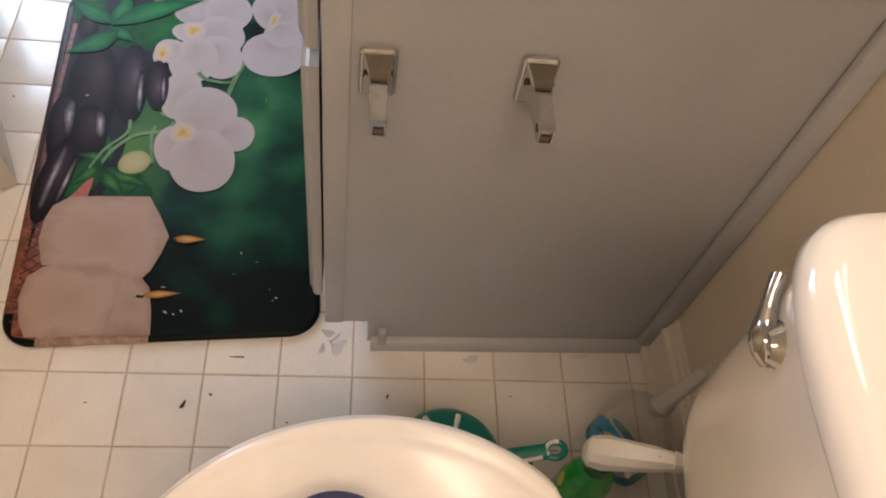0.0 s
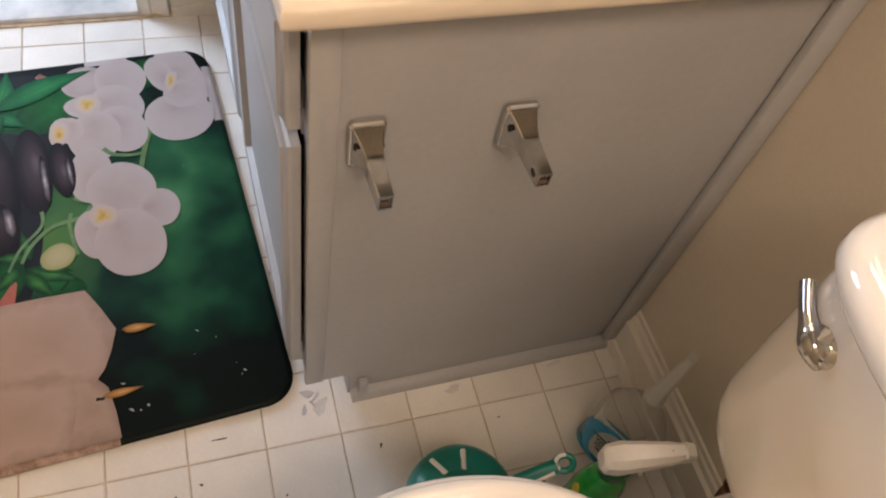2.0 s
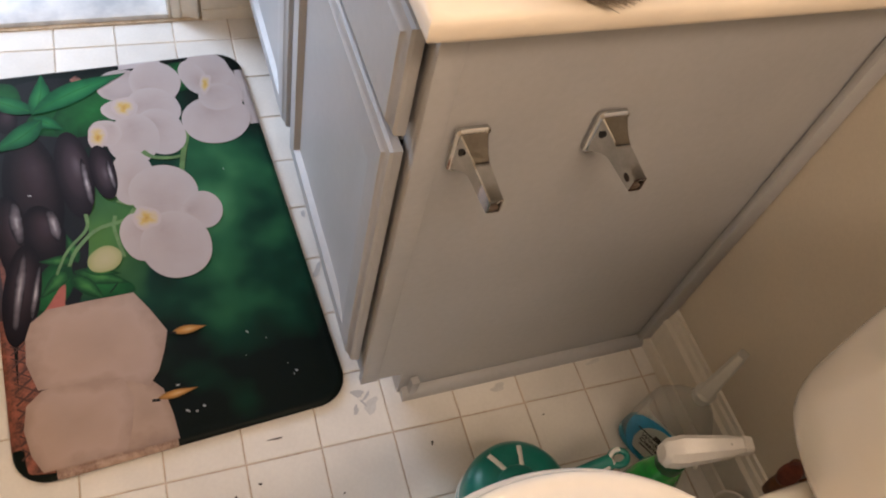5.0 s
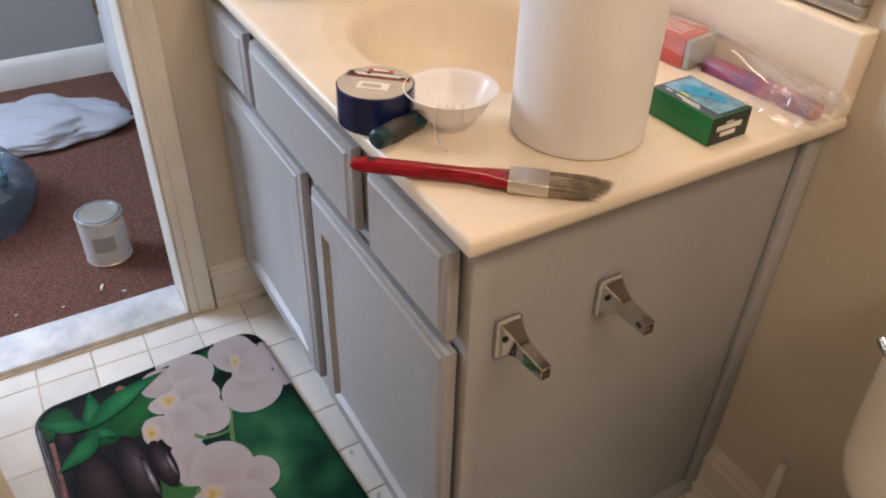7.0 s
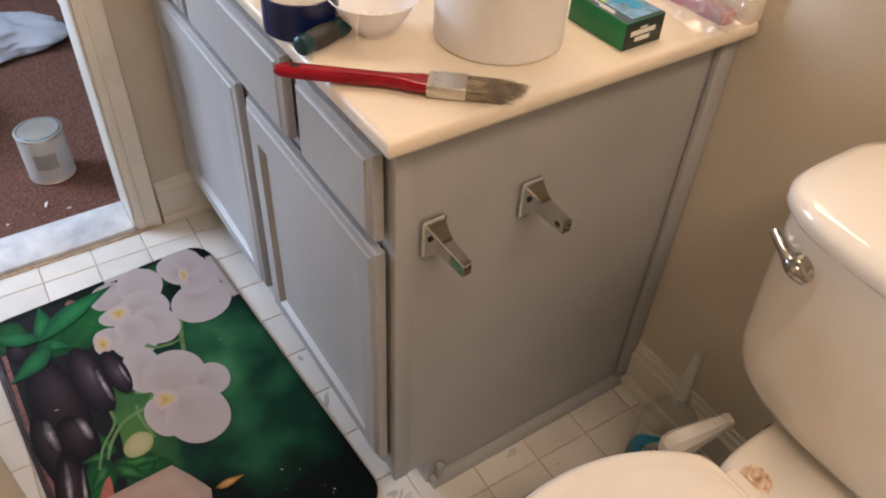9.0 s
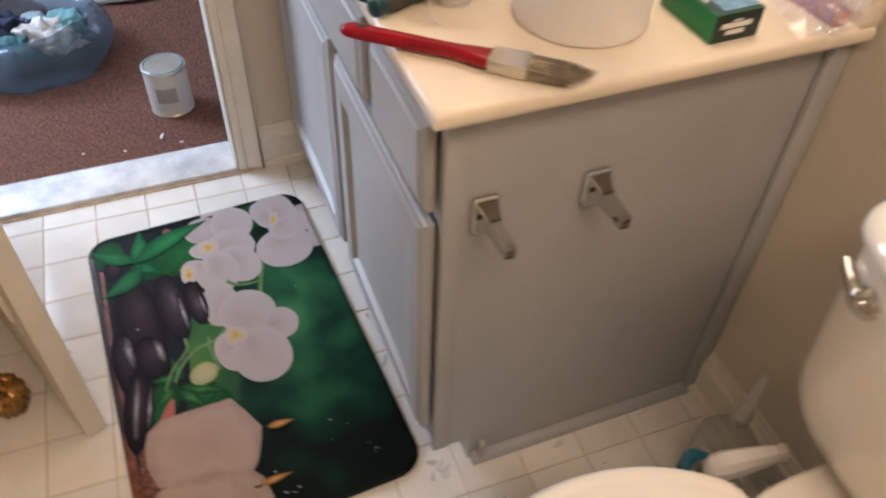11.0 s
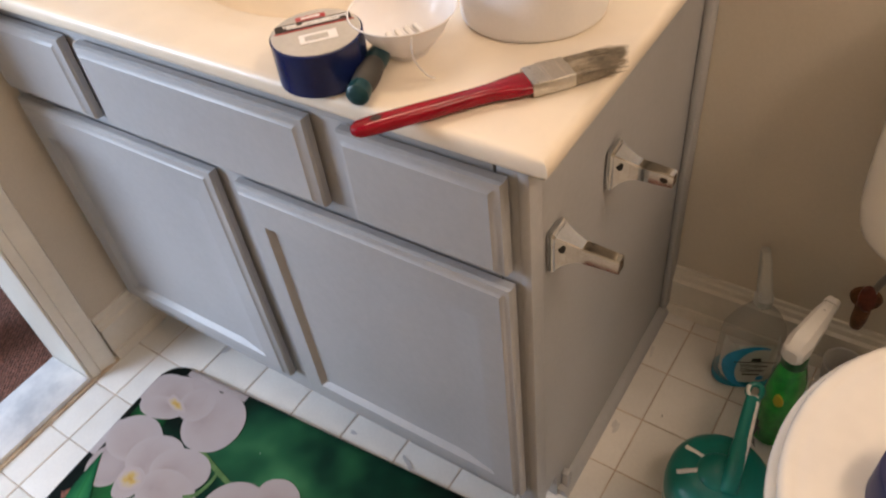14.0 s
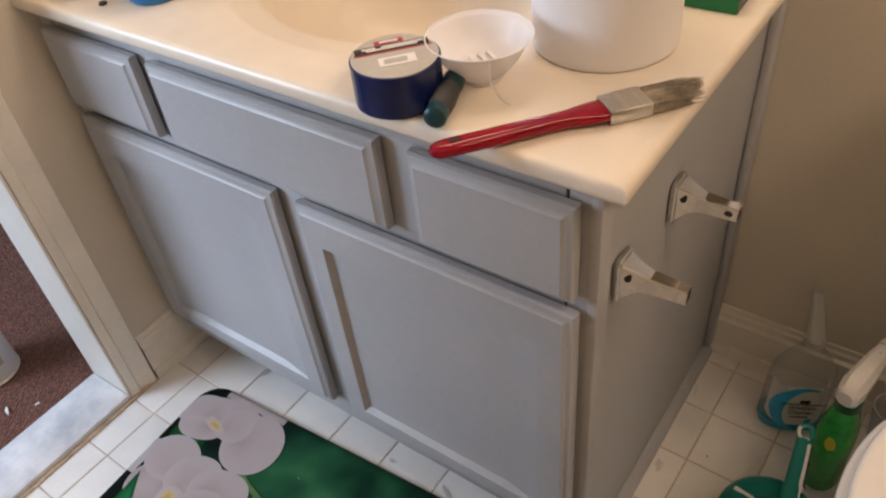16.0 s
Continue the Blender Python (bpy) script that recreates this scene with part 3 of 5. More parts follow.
M_STONE = print_ink("printed_stone", [(0.0, (0.050, 0.034, 0.041)), (0.4, (0.028, 0.017, 0.021)), (0.8, (0.010, 0.006, 0.0075)), (1.0, (0.006, 0.004, 0.005))], 12)
M_STONEB = print_ink("printed_smooth_stone", [(0.0, (0.105, 0.082, 0.100)), (0.3, (0.052, 0.037, 0.045)), (0.7, (0.020, 0.013, 0.017)), (1.0, (0.008, 0.005, 0.007))], 10, var=0.15)
M_GREENERY = print_ink("printed_greenery", [(0.0, (0.050, 0.18, 0.045)), (0.45, (0.022, 0.105, 0.028)), (0.85, (0.008, 0.045, 0.015))], 22, var=1.1)
M_GLINT = print_ink("printed_glint", [(0.0, (0.42, 0.40, 0.42)), (0.4, (0.16, 0.14, 0.16)), (1.0, (0.008, 0.006, 0.008))], 30, var=0.7)
M_PTOWEL = print_ink("printed_towel", [(0.0, (0.335, 0.245, 0.205)), (0.4, (0.365, 0.268, 0.225)), (0.75, (0.385, 0.285, 0.243)), (1.0, (0.31, 0.225, 0.19))], 14, var=0.7)
M_PTOWEL2 = print_ink("printed_towel_fold", [(0.0, (0.33, 0.24, 0.195)), (0.5, (0.37, 0.27, 0.22)), (1.0, (0.27, 0.19, 0.155))], 16, var=1.0)
M_BASKET = mat("printed_basket", (0.20, 0.065, 0.04), 0.5, var=0.6, scale=80, fine=300, bump=0.3, second=(0.06, 0.02, 0.014))
M_REED = mat("printed_reed", (0.055, 0.02, 0.014), 0.5, var=0.3, bump=0)
M_FLAME = print_ink("printed_flame", [(0.0, (0.52, 0.38, 0.20)), (0.5, (0.46, 0.22, 0.06)), (1.0, (0.20, 0.10, 0.03))], 30)
M_BLACKPRINT = mat("printed_black", (0.005, 0.004, 0.0045), 0.45, var=0.5, scale=20, fine=300, bump=0.2, spec=0.2)
M_WHITEMARK = mat("pale_paint_speck", (0.42, 0.42, 0.41), 0.5, bump=0)
layer = [MAT_Z - 0.0003]


def on_mat(x, y):
    """Keep a point of the print inside the mat's rounded rim."""
    hx, hy, r = HX - 0.005, HY - 0.005, 0.044
    x, y = max(-hx, min(hx, x)), max(-hy, min(hy, y))
    dx, dy = abs(x) - (hx - r), abs(y) - (hy - r)
    if dx > 0 and dy > 0:
        k = math.hypot(dx, dy)
        if k > r:
            x, y = math.copysign(hx - r + dx * r / k, x), math.copysign(hy - r + dy * r / k, y)
    return x, y


def printed(name, outlines, material, label="", hub=(0.0, 0.0), heart=None):
    """Flat print on the mat: each outline a thin sheet of rings about its middle, laid a hair above the last."""
    for pts in outlines:
        bm = bmesh.new()
        layer[0] += 0.000022
        inside = [on_mat(x + 0.007, y) for x, y in pts]
        xs, ys = [p[0] for p in inside], [p[1] for p in inside]
        mx, my = sum(xs) / len(xs), sum(ys) / len(ys)
        mx += hub[0] * (max(xs) - min(xs)) / 2
        my += hub[1] * (max(ys) - min(ys)) / 2
        if heart:
            # shading runs out from the flower's heart
            to = Vector((heart[0] + 0.007 - mx, heart[1] - my))
            reach = min(to.length, 0.34 * min(max(xs) - min(xs), max(ys) - min(ys)))
            if to.length > 1e-4:
                mx, my = mx + to.x / to.length * reach, my + to.y / to.length * reach
        uvl = bm.loops.layers.uv.new("UVMap")
        rads = (1.0, 0.85, 0.65, 0.4)
        rows = [[bm.verts.new((mx + (x - mx) * r, my + (y - my) * r, layer[0])) for x, y in inside] for r in rads]
        mid = bm.verts.new((mx, my, layer[0]))
        value = {v: r for row, r in zip(rows, rads) for v in row}
        value[mid] = 0.0
        n = len(inside)
        for a, b in zip(rows, rows[1:]):
            for k in range(n):
                bm.faces.new((a[k], a[(k + 1) % n], b[(k + 1) % n], b[k]))
        for k in range(n):
            bm.faces.new((rows[-1][k], rows[-1][(k + 1) % n], mid))
        for f in bm.faces:
            for lp in f.loops:
                lp[uvl].uv = (value[lp.vert], 0.5)
        part(name, bm, material, bath_mat, label, smooth=False)


def flat_strip(name, outlines, material):
    for pts in outlines:
        bm = bmesh.new()
        layer[0] += 0.000022
        half = len(pts) // 2
        vs = [bm.verts.new((*on_mat(x + 0.007, y), layer[0])) for x, y in pts]
        for k in range(half - 1):
            bm.faces.new((vs[k], vs[k + 1], vs[-k - 2], vs[-k - 1]))
        part(name, bm, material, bath_mat, smooth=False)


def blob(cx, cy, a, b, turn=0.0, wob=0.0, n=36, seed=0, point=0.0):
    out, rnd = [], random.Random(seed)
    ph = [rnd.uniform(0, 6.28) for _ in range(4)]
    for i in range(n):
        t = 2 * math.pi * i / n
        r = 1 + wob * (math.sin(2 * t + ph[0]) * 0.5 + math.sin(3 * t + ph[1]) * 0.35 + math.sin(5 * t + ph[2]) * 0.2)
        x, y = a * r * math.cos(t), b * r * math.sin(t) * (1 - point * abs(math.cos(t)) ** 3)
        c, s = math.cos(radians(turn)), math.sin(radians(turn))
        out.append((cx + x * c - y * s, cy + x * s + y * c))
    return out


def strip(points, w0, w1):
    pts = smooth_path([(x, y, 0) for x, y in points], 8)
    left, right = [], []
    for i, p in enumerate(pts):
        d = (pts[min(i + 1, len(pts) - 1)] - pts[max(i - 1, 0)]).normalized()
        w = (w0 + (w1 - w0) * i / (len(pts) - 1)) / 2
        left.append((p.x - d.y * w, p.y + d.x * w))
        right.append((p.x + d.y * w, p.y - d.x * w))
    return left + right[::-1]


# the dark side with stones, and the basket below
printed("printed_shade", [blob(-0.165, 0.10, 0.075, 0.26, 0, 0.03, seed=1), blob(-0.12, 0.27, 0.115, 0.09, 0, 0.05, seed=11)], M_BLACKPRINT)
printed("printed_dark_leaf", [blob(-0.085, 0.262, 0.075, 0.052, 10, 0.15, seed=12), blob(-0.195, 0.318, 0.030, 0.046, 0, 0.1, seed=13)], M_LEAFD)
flat_strip("printed_basket", [strip([(-0.203, -0.37), (-0.206, -0.25), (-0.198, -0.13)], 0.034, 0.022), strip([(-0.216, 0.28), (-0.222, 0.1), (-0.222, -0.1)], 0.008, 0.006), strip([(-0.078, 0.355), (-0.050, 0.326)], 0.014, 0.016)], M_BASKET)
flat_strip("printed_reed", [strip([(-0.224, -0.34 + 0.02 * k), (-0.190, -0.315 + 0.02 * k)], 0.003, 0.003) for k in range(9)] + [strip([(-0.190, -0.35 + 0.02 * k), (-0.224, -0.325 + 0.02 * k)], 0.002, 0.002) for k in range(9)], M_REED)
printed("printed_dark_leaf", [blob(-0.050, 0.270, 0.075, 0.050, 25, 0.12, seed=3), blob(-0.16, -0.085, 0.055, 0.024, 60, 0.2, seed=6), blob(-0.09, -0.095, 0.045, 0.022, -25, 0.2, seed=7), blob(0.10, 0.325, 0.035, 0.04, 30, 0.2, seed=8)], M_LEAFD)
printed("printed_stone", [blob(-0.193, 0.275, 0.018, 0.035, 0, 0.05, seed=9), blob(-0.166, 0.113, 0.043, 0.124, 3, 0.02, seed=1), blob(-0.204, 0.025, 0.024, 0.085, 3, 0.03, seed=2), blob(-0.160, 0.020, 0.030, 0.060, 8, 0.04, seed=3), blob(-0.200, -0.080, 0.026, 0.090, -10, 0.04, seed=7)], M_STONE, hub=(0.15, 0.35))
printed("printed_stone", [blob(-0.101, 0.133, 0.028, 0.096, 2, 0.015, seed=4)], M_STONEB, hub=(0.2, 0.2))
printed("printed_glint", [blob(-0.196, 0.050, 0.009, 0.045, 4, 0.15, seed=1), blob(-0.203, -0.075, 0.007, 0.068, -10, 0.12, seed=2), blob(-0.182, -0.085, 0.004, 0.050, -12, 0.15, seed=3), blob(-0.143, 0.035, 0.008, 0.035, 6, 0.15, seed=4)], M_GLINT)
# stems
flat_strip("printed_stalk", [strip([(-0.160, -0.125), (-0.142, -0.080)], 0.030, 0.004)], mat("printed_stalk", (0.36, 0.09, 0.06), 0.5, var=0.2))
def leaf(base, tip, half, bend=0.0):
    """Pointed leaf from its base to its tip."""
    d = Vector((tip[0] - base[0], tip[1] - base[1]))
    side = Vector((-d.y, d.x)).normalized()
    rows = []
    for k in range(15):
        u = k / 14
        mid = Vector(base) + d * u + side * bend * math.sin(math.pi * u)
        w = half * (0.08 + math.sin(math.pi * min(1.0, u * 1.0) ** 0.85)) * (1 - 0.45 * u * u)
        rows.append((mid, w if k < 14 else 0.0004))
    return [tuple(m + side * w) for m, w in rows] + [tuple(m - side * w) for m, w in rows[::-1]]


def vein(base, tip, bend=0.0):
    d = Vector((tip[0] - base[0], tip[1] - base[1]))
    side = Vector((-d.y, d.x)).normalized()
    return [tuple(Vector(base) + d * u + side * bend * math.sin(math.pi * u)) for u in (0.02, 0.3, 0.6, 0.93)]


for base, tip, half in (((-0.125, -0.060), (-0.050, -0.100), 0.014), ((-0.130, -0.065), (-0.088, -0.122), 0.012), ((-0.128, -0.050), (-0.178, -0.098), 0.012), ((-0.120, -0.040), (-0.172, -0.030), 0.010), ((-0.118, -0.045), (-0.128, 0.012), 0.009), ((-0.112, -0.060), (-0.060, -0.080), 0.008)):
    printed("printed_leaf", [leaf(base, tip, half)], M_GREENERY)
# stems behind the flowers
flat_strip("printed_stem", [strip([(0.062, 0.085), (0.080, 0.150), (0.104, 0.215)], 0.008, 0.010), strip([(-0.02, 0.040), (-0.037, 0.020), (-0.082, 0.011), (-0.116, -0.02), (-0.131, -0.049)], 0.009, 0.005), strip([(-0.052, 0.032), (-0.057, 0.010), (-0.054, -0.026), (-0.050, -0.051)], 0.006, 0.005), strip([(-0.095, 0.045), (-0.098, 0.015), (-0.13, -0.02), (-0.15, -0.06)], 0.006, 0.004), strip([(-0.045, 0.062), (-0.030, 0.052), (-0.010, 0.045)], 0.008, 0.008)], M_STEM)
# orchids
printed("printed_orchid", [blob(0.178, 0.290, 0.030, 0.070, 5, 0.03, seed=25), blob(0.158, 0.332, 0.042, 0.050, 18, 0.04, seed=23), blob(0.130, 0.318, 0.024, 0.046, 12, 0.06, seed=24), blob(0.148, 0.208, 0.061, 0.058, -6, 0.03, seed=22), blob(0.163, 0.262, 0.036, 0.034, 0, 0.03, seed=26)], M_PETAL, "white printed orchid", heart=(0.150, 0.290))
printed("printed_orchid", [blob(0.000, 0.322, 0.041, 0.040, -10, 0.05, seed=32)], M_PETAL2, "shaded printed orchid")
printed("printed_orchid", [blob(0.060, 0.318, 0.045, 0.054, 10, 0.04, seed=31), blob(0.046, 0.255, 0.046, 0.052, 15, 0.03, seed=33), blob(0.048, 0.198, 0.042, 0.056, 8, 0.04, seed=35), blob(0.002, 0.190, 0.044, 0.058, -10, 0.04, seed=34), blob(-0.010, 0.262, 0.030, 0.026, 0, 0.08, seed=36), blob(-0.040, 0.212, 0.026, 0.030, 10, 0.10, seed=37)], M_PETAL, "white printed orchid", heart=(0.0, 0.262))
flat_strip("printed_stem", [strip([(0.012, 0.158), (0.026, 0.142), (0.055, 0.134), (0.080, 0.136)], 0.009, 0.005)], M_STEM)
printed("printed_orchid", [blob(-0.014, 0.105, 0.034, 0.060, -8, 0.04, seed=41), blob(0.030, 0.062, 0.055, 0.060, 12, 0.03, seed=42), blob(0.083, 0.012, 0.033, 0.039, 0, 0.04, seed=43), blob(-0.020, -0.020, 0.030, 0.050, 10, 0.05, seed=45), blob(0.030, -0.046, 0.054, 0.067, 0, 0.035, seed=44)], M_PETAL, "white and pale pink printed orchid", heart=(-0.002, 0.020))
flat_strip("printed_petal_fold", [strip([(-0.006, 0.030), (0.010, 0.036), (0.034, 0.034), (0.070, 0.022)], 0.002, 0.0012), strip([(0.020, 0.275), (0.050, 0.282), (0.085, 0.272)], 0.0018, 0.001), strip([(0.130, 0.262), (0.160, 0.252), (0.190, 0.258)], 0.0018, 0.001)], M_PETAL2)
printed("printed_orchid_heart", [blob(-0.006, 0.016, 0.020, 0.026, 20, 0.2, seed=51), blob(-0.003, 0.267, 0.021, 0.023, 10, 0.15, seed=52), blob(0.147, 0.298, 0.011, 0.024, -20, 0.25, seed=53), blob(-0.055, 0.205, 0.017, 0.028, 0, 0.2, seed=54)], M_HEART)
# leaves by the top corner
for base, tip, half, bend in (((-0.146, 0.282), (-0.232, 0.345), 0.018, 0.004), ((-0.150, 0.275), (-0.128, 0.372), 0.017, -0.006), ((-0.150, 0.270), (-0.105, 0.232), 0.013, 0.0), ((-0.138, 0.262), (-0.224, 0.203), 0.022, 0.008), ((-0.150, 0.280), (0.012, 0.350), 0.024, 0.008)):
    printed("printed_leaf", [leaf(base, tip, half, bend)], M_LEAF)
    flat_strip("printed_vein", [strip(vein(base, tip, bend), 0.0022, 0.0008)], M_LEAFD)
printed("printed_stone", [blob(-0.057, 0.126, 0.020, 0.060, 3, 0.015, seed=5)], M_STONEB, hub=(0.15, -0.1))
printed("printed_glint", [blob(-0.046, 0.118, 0.0045, 0.030, 4, 0.15, seed=6), blob(-0.085, 0.110, 0.006, 0.050, 2, 0.12, seed=5)], M_GLINT)
printed("printed_bud", [blob(-0.079, -0.049, 0.027, 0.023, 25, 0.05)], M_BUD)
# rolled towels and two candle flames
printed("printed_towel_fold", [[(-0.10, -0.25), (-0.06, -0.255), (-0.034, -0.29), (-0.028, -0.33), (-0.026, -0.37), (-0.10, -0.37)]], M_PTOWEL2)
printed("printed_towel", [[(-0.195, -0.245), (-0.206, -0.20), (-0.203, -0.16), (-0.194, -0.135), (-0.17, -0.118), (-0.11, -0.118), (-0.048, -0.120), (-0.030, -0.155), (-0.012, -0.198), (-0.022, -0.23), (-0.035, -0.26), (-0.052, -0.280), (-0.075, -0.265), (-0.12, -0.258)], [(-0.212, -0.34), (-0.218, -0.30), (-0.212, -0.265), (-0.19, -0.247), (-0.15, -0.249), (-0.085, -0.256), (-0.074, -0.29), (-0.082, -0.33), (-0.095, -0.366), (-0.15, -0.368), (-0.20, -0.366)]], M_PTOWEL)
printed("printed_flame", [leaf((-0.006, -0.203), (0.044, -0.205), 0.0075), leaf((-0.044, -0.303), (0.012, -0.301), 0.0065)], M_FLAME)
flat_strip("printed_wick", [strip([(-0.014, -0.203), (0.000, -0.205)], 0.004, 0.003), strip([(-0.052, -0.304), (-0.041, -0.306)], 0.005, 0.004), strip([(-0.175, -0.120), (-0.20, -0.118)], 0.002, 0.001), strip([(-0.080, -0.112), (-0.068, -0.098)], 0.002, 0.002)], M_BLACKPRINT)


def edge_band(name, axis, side, a, b, material, n=14):
    """Print that runs on over the rim of the mat, along one straight side from a to b."""
    rim = ((0.0004, 0.0028), (0.0004, 0.0062), (-0.0026, 0.0091), (-0.0085, 0.0099), (-0.014, 0.0094), (-0.0165, 0.0099))
    bm = bmesh.new()
    rows = []
    for k in range(n + 1):
        u = a + (b - a) * k / n
        rows.append([bm.verts.new((u, side * (HY + d), z) if axis == "x" else (side * (HX + d), u, z)) for d, z in rim])
    for p, q in zip(rows, rows[1:]):
        for k in range(len(rim) - 1):
            bm.faces.new((p[k], p[k + 1], q[k + 1], q[k]))
    part(name, bm, material, bath_mat)


M_EDGETAN = mat("printed_tan_weave", (0.33, 0.235, 0.19), 0.5, var=0.35, scale=60, fine=300, bump=0.2, second=(0.20, 0.12, 0.09))
M_EDGEPETAL = mat("printed_pale_rim", (0.40, 0.347, 0.34), 0.5, var=0.15, scale=20, fine=300, bump=0.1)
edge_band("printed_rim", "x", -1, -0.178, -0.022, M_EDGETAN)
edge_band("printed_rim", "y", -1, -0.325, -0.120, M_BASKET)
edge_band("printed_rim", "y", -1, -0.120, 0.325, mat("printed_dark_wood", (0.050, 0.018, 0.012), 0.5, var=0.5, scale=40, fine=300, bump=0.2, second=(0.016, 0.007, 0.006)))
edge_band("printed_rim", "y", 1, 0.185, 0.325, M_EDGEPETAL)
edge_band("printed_rim", "x", 1, 0.135, 0.178, M_EDGEPETAL)
edge_band("printed_rim", "x", 1, 0.010, 0.085, M_EDGEPETAL)
rnd = random.Random(5)
specks = [blob(x, y, 0.0018 * k, 0.0009 * k, rnd.uniform(0, 180), 0.5, 9, i) for i, (x, y, k) in enumerate([(0.015, -0.332, 1.6), (-0.008, -0.333, 1.8), (0.004, -0.337, 1.2), (-0.014, -0.29, 1.5), (0.10, -0.232, 1.3), (0.155, -0.315, 1.4), (0.125, -0.25, 0.7), (0.15, -0.32, 0.8), (-0.172, 0.10, 1.6), (0.145, -0.30, 0.6), (0.135, 0.09, 0.8), (0.09, -0.27, 0.5)])]
printed("paint_speck", specks, M_WHITEMARK, "dried pale paint specks")

# ---- bedroom and bathroom door ----
leaf_angle = math.degrees(math.atan2(0.53, -0.225))
door = thing("door_1", pose(-0.500, 0.266, 0.0, 0, 0, leaf_angle), "cream painted panelled bathroom door standing open", "door", kind="structure")
LEAF = 0.665
part("leaf", box((0.0, -0.0005, 0.008), (LEAF, 0.0345, 2.02), 0.0015), M_TRIM, door)
for z0, z1 in ((0.23, 0.92), (1.06, 1.86)):
    for side in (-1, 1):
        yy = 0.0345 if side > 0 else -0.0005
        rings = [[(x0, yy + side * d, za), (x1, yy + side * d, za), (x1, yy + side * d, zb), (x0, yy + side * d, zb)] for i, d in ((0, -0.001), (0.004, 0.006), (0.016, 0.004), (0.020, 0.0005)) for x0, x1, za, zb in [(0.10 + i, LEAF - 0.10 - i, z0 + i, z1 - i)]]
        part("panel_moulding", loft(rings, False, True), M_TRIM, door, angle=20)

# ---- things on the counter ----
M_PAPER = mat("soft_white_paper", (0.80, 0.775, 0.75), 0.85, var=0.03, scale=6, fine=320, bump=0.3, dist=0.0006)
M_NAVY = mat("navy_tape", (0.007, 0.015, 0.08), 0.22, var=0.2, scale=20, fine=200, bump=0.05)
M_LABEL = mat("grey_label_film", (0.50, 0.47, 0.42), 0.2, var=0.08, scale=20, fine=200, bump=0.05, coat=0.3)
M_WHITE = mat("white_print", (0.78, 0.76, 0.73), 0.4, var=0.04, bump=0)
M_BLACK = mat("black_plastic", (0.022, 0.020, 0.020), 0.35, var=0.3, scale=30, bump=0.1)
M_REDPRINT = mat("red_print", (0.42, 0.045, 0.05), 0.35, var=0.1, bump=0)
M_RED = mat("red_lacquer", (0.25, 0.002, 0.014), 0.16, var=0.22, scale=24, fine=60, bump=0.04, coat=0.1, spec=0.35)
M_STEEL = mat("brushed_ferrule", (0.60, 0.58, 0.54), 0.30, metal=1.0, var=0.15, scale=30, fine=300, bump=0.1)
M_BRISTLE = vary_by_object(mat("grey_brown_bristle", (0.235, 0.195, 0.14), 0.6, var=0.45, scale=60, fine=300, bump=0.1), 0.6, 1.5)
M_TEAL = mat("dark_teal_plastic", (0.006, 0.046, 0.056), 0.35, var=0.2, scale=30, bump=0.05)
M_GREYRUB = mat("grey_rubber", (0.050, 0.047, 0.042), 0.6, var=0.25, scale=30, bump=0.2)
M_GREEN = mat("green_carton", (0.008, 0.20, 0.075), 0.35, var=0.12, scale=20, fine=200, bump=0.05)
M_CARTON = mat("dark_carton", (0.018, 0.035, 0.028), 0.35, var=0.2, scale=20, bump=0.05)
M_BLUE = mat("blue_plastic", (0.022, 0.17, 0.42), 0.3, var=0.1, scale=10, fine=100, bump=0.03)
M_SKYBLUE = mat("pale_blue_print", (0.17, 0.36, 0.52), 0.3, var=0.45, scale=40, bump=0)
M_CYAN = mat("cyan_print", (0.02, 0.33, 0.62), 0.3, var=0.2, scale=40, bump=0)
M_TIN = mat("brushed_tin", (0.66, 0.62, 0.56), 0.3, metal=0.8, var=0.1, scale=30, bump=0.05)


def glassy(name, col, rough, trans, ior=1.4):
    return mat(name, col, rough, var=0.02, bump=0, trans=trans, ior=ior)


M_FROST = glassy("frosted_plastic", (0.86, 0.85, 0.84), 0.35, 0.55, 1.2)


def film(name, tint, gloss, haze):
    """Thin clear film: mostly see-through, with a little haze and gloss."""
    m = bpy.data.materials.new(name)
    m.use_nodes = True
    t = m.node_tree
    out = t.nodes["Material Output"]
    clear, dif, gl = t.nodes.new("ShaderNodeBsdfTransparent"), t.nodes.new("ShaderNodeBsdfDiffuse"), t.nodes.new("ShaderNodeBsdfGlossy")
    clear.inputs[0].default_value = (1, 1, 1, 1)
    dif.inputs[0].default_value = (*tint, 1)
    gl.inputs["Roughness"].default_value = 0.12
    a, b = t.nodes.new("ShaderNodeMixShader"), t.nodes.new("ShaderNodeMixShader")
    a.inputs[0].default_value = haze
    t.links.new(clear.outputs[0], a.inputs[1])
    t.links.new(dif.outputs[0], a.inputs[2])
    fr, bend, mul = t.nodes.new("ShaderNodeLayerWeight"), t.nodes.new("ShaderNodeMath"), t.nodes.new("ShaderNodeMath")
    fr.inputs[0].default_value = 0.5
    bend.operation, mul.operation = "POWER", "MULTIPLY_ADD"
    bend.inputs[1].default_value = 3.0
    mul.inputs[1].default_value, mul.inputs[2].default_value = 0.5 * gloss, 0.035 * gloss
    t.links.new(fr.outputs["Facing"], bend.inputs[0])
    t.links.new(bend.outputs[0], mul.inputs[0])
    t.links.new(mul.outputs[0], b.inputs[0])
    t.links.new(a.outputs[0], b.inputs[1])
    t.links.new(gl.outputs[0], b.inputs[2])
    t.links.new(b.outputs[0], out.inputs[0])
    return m


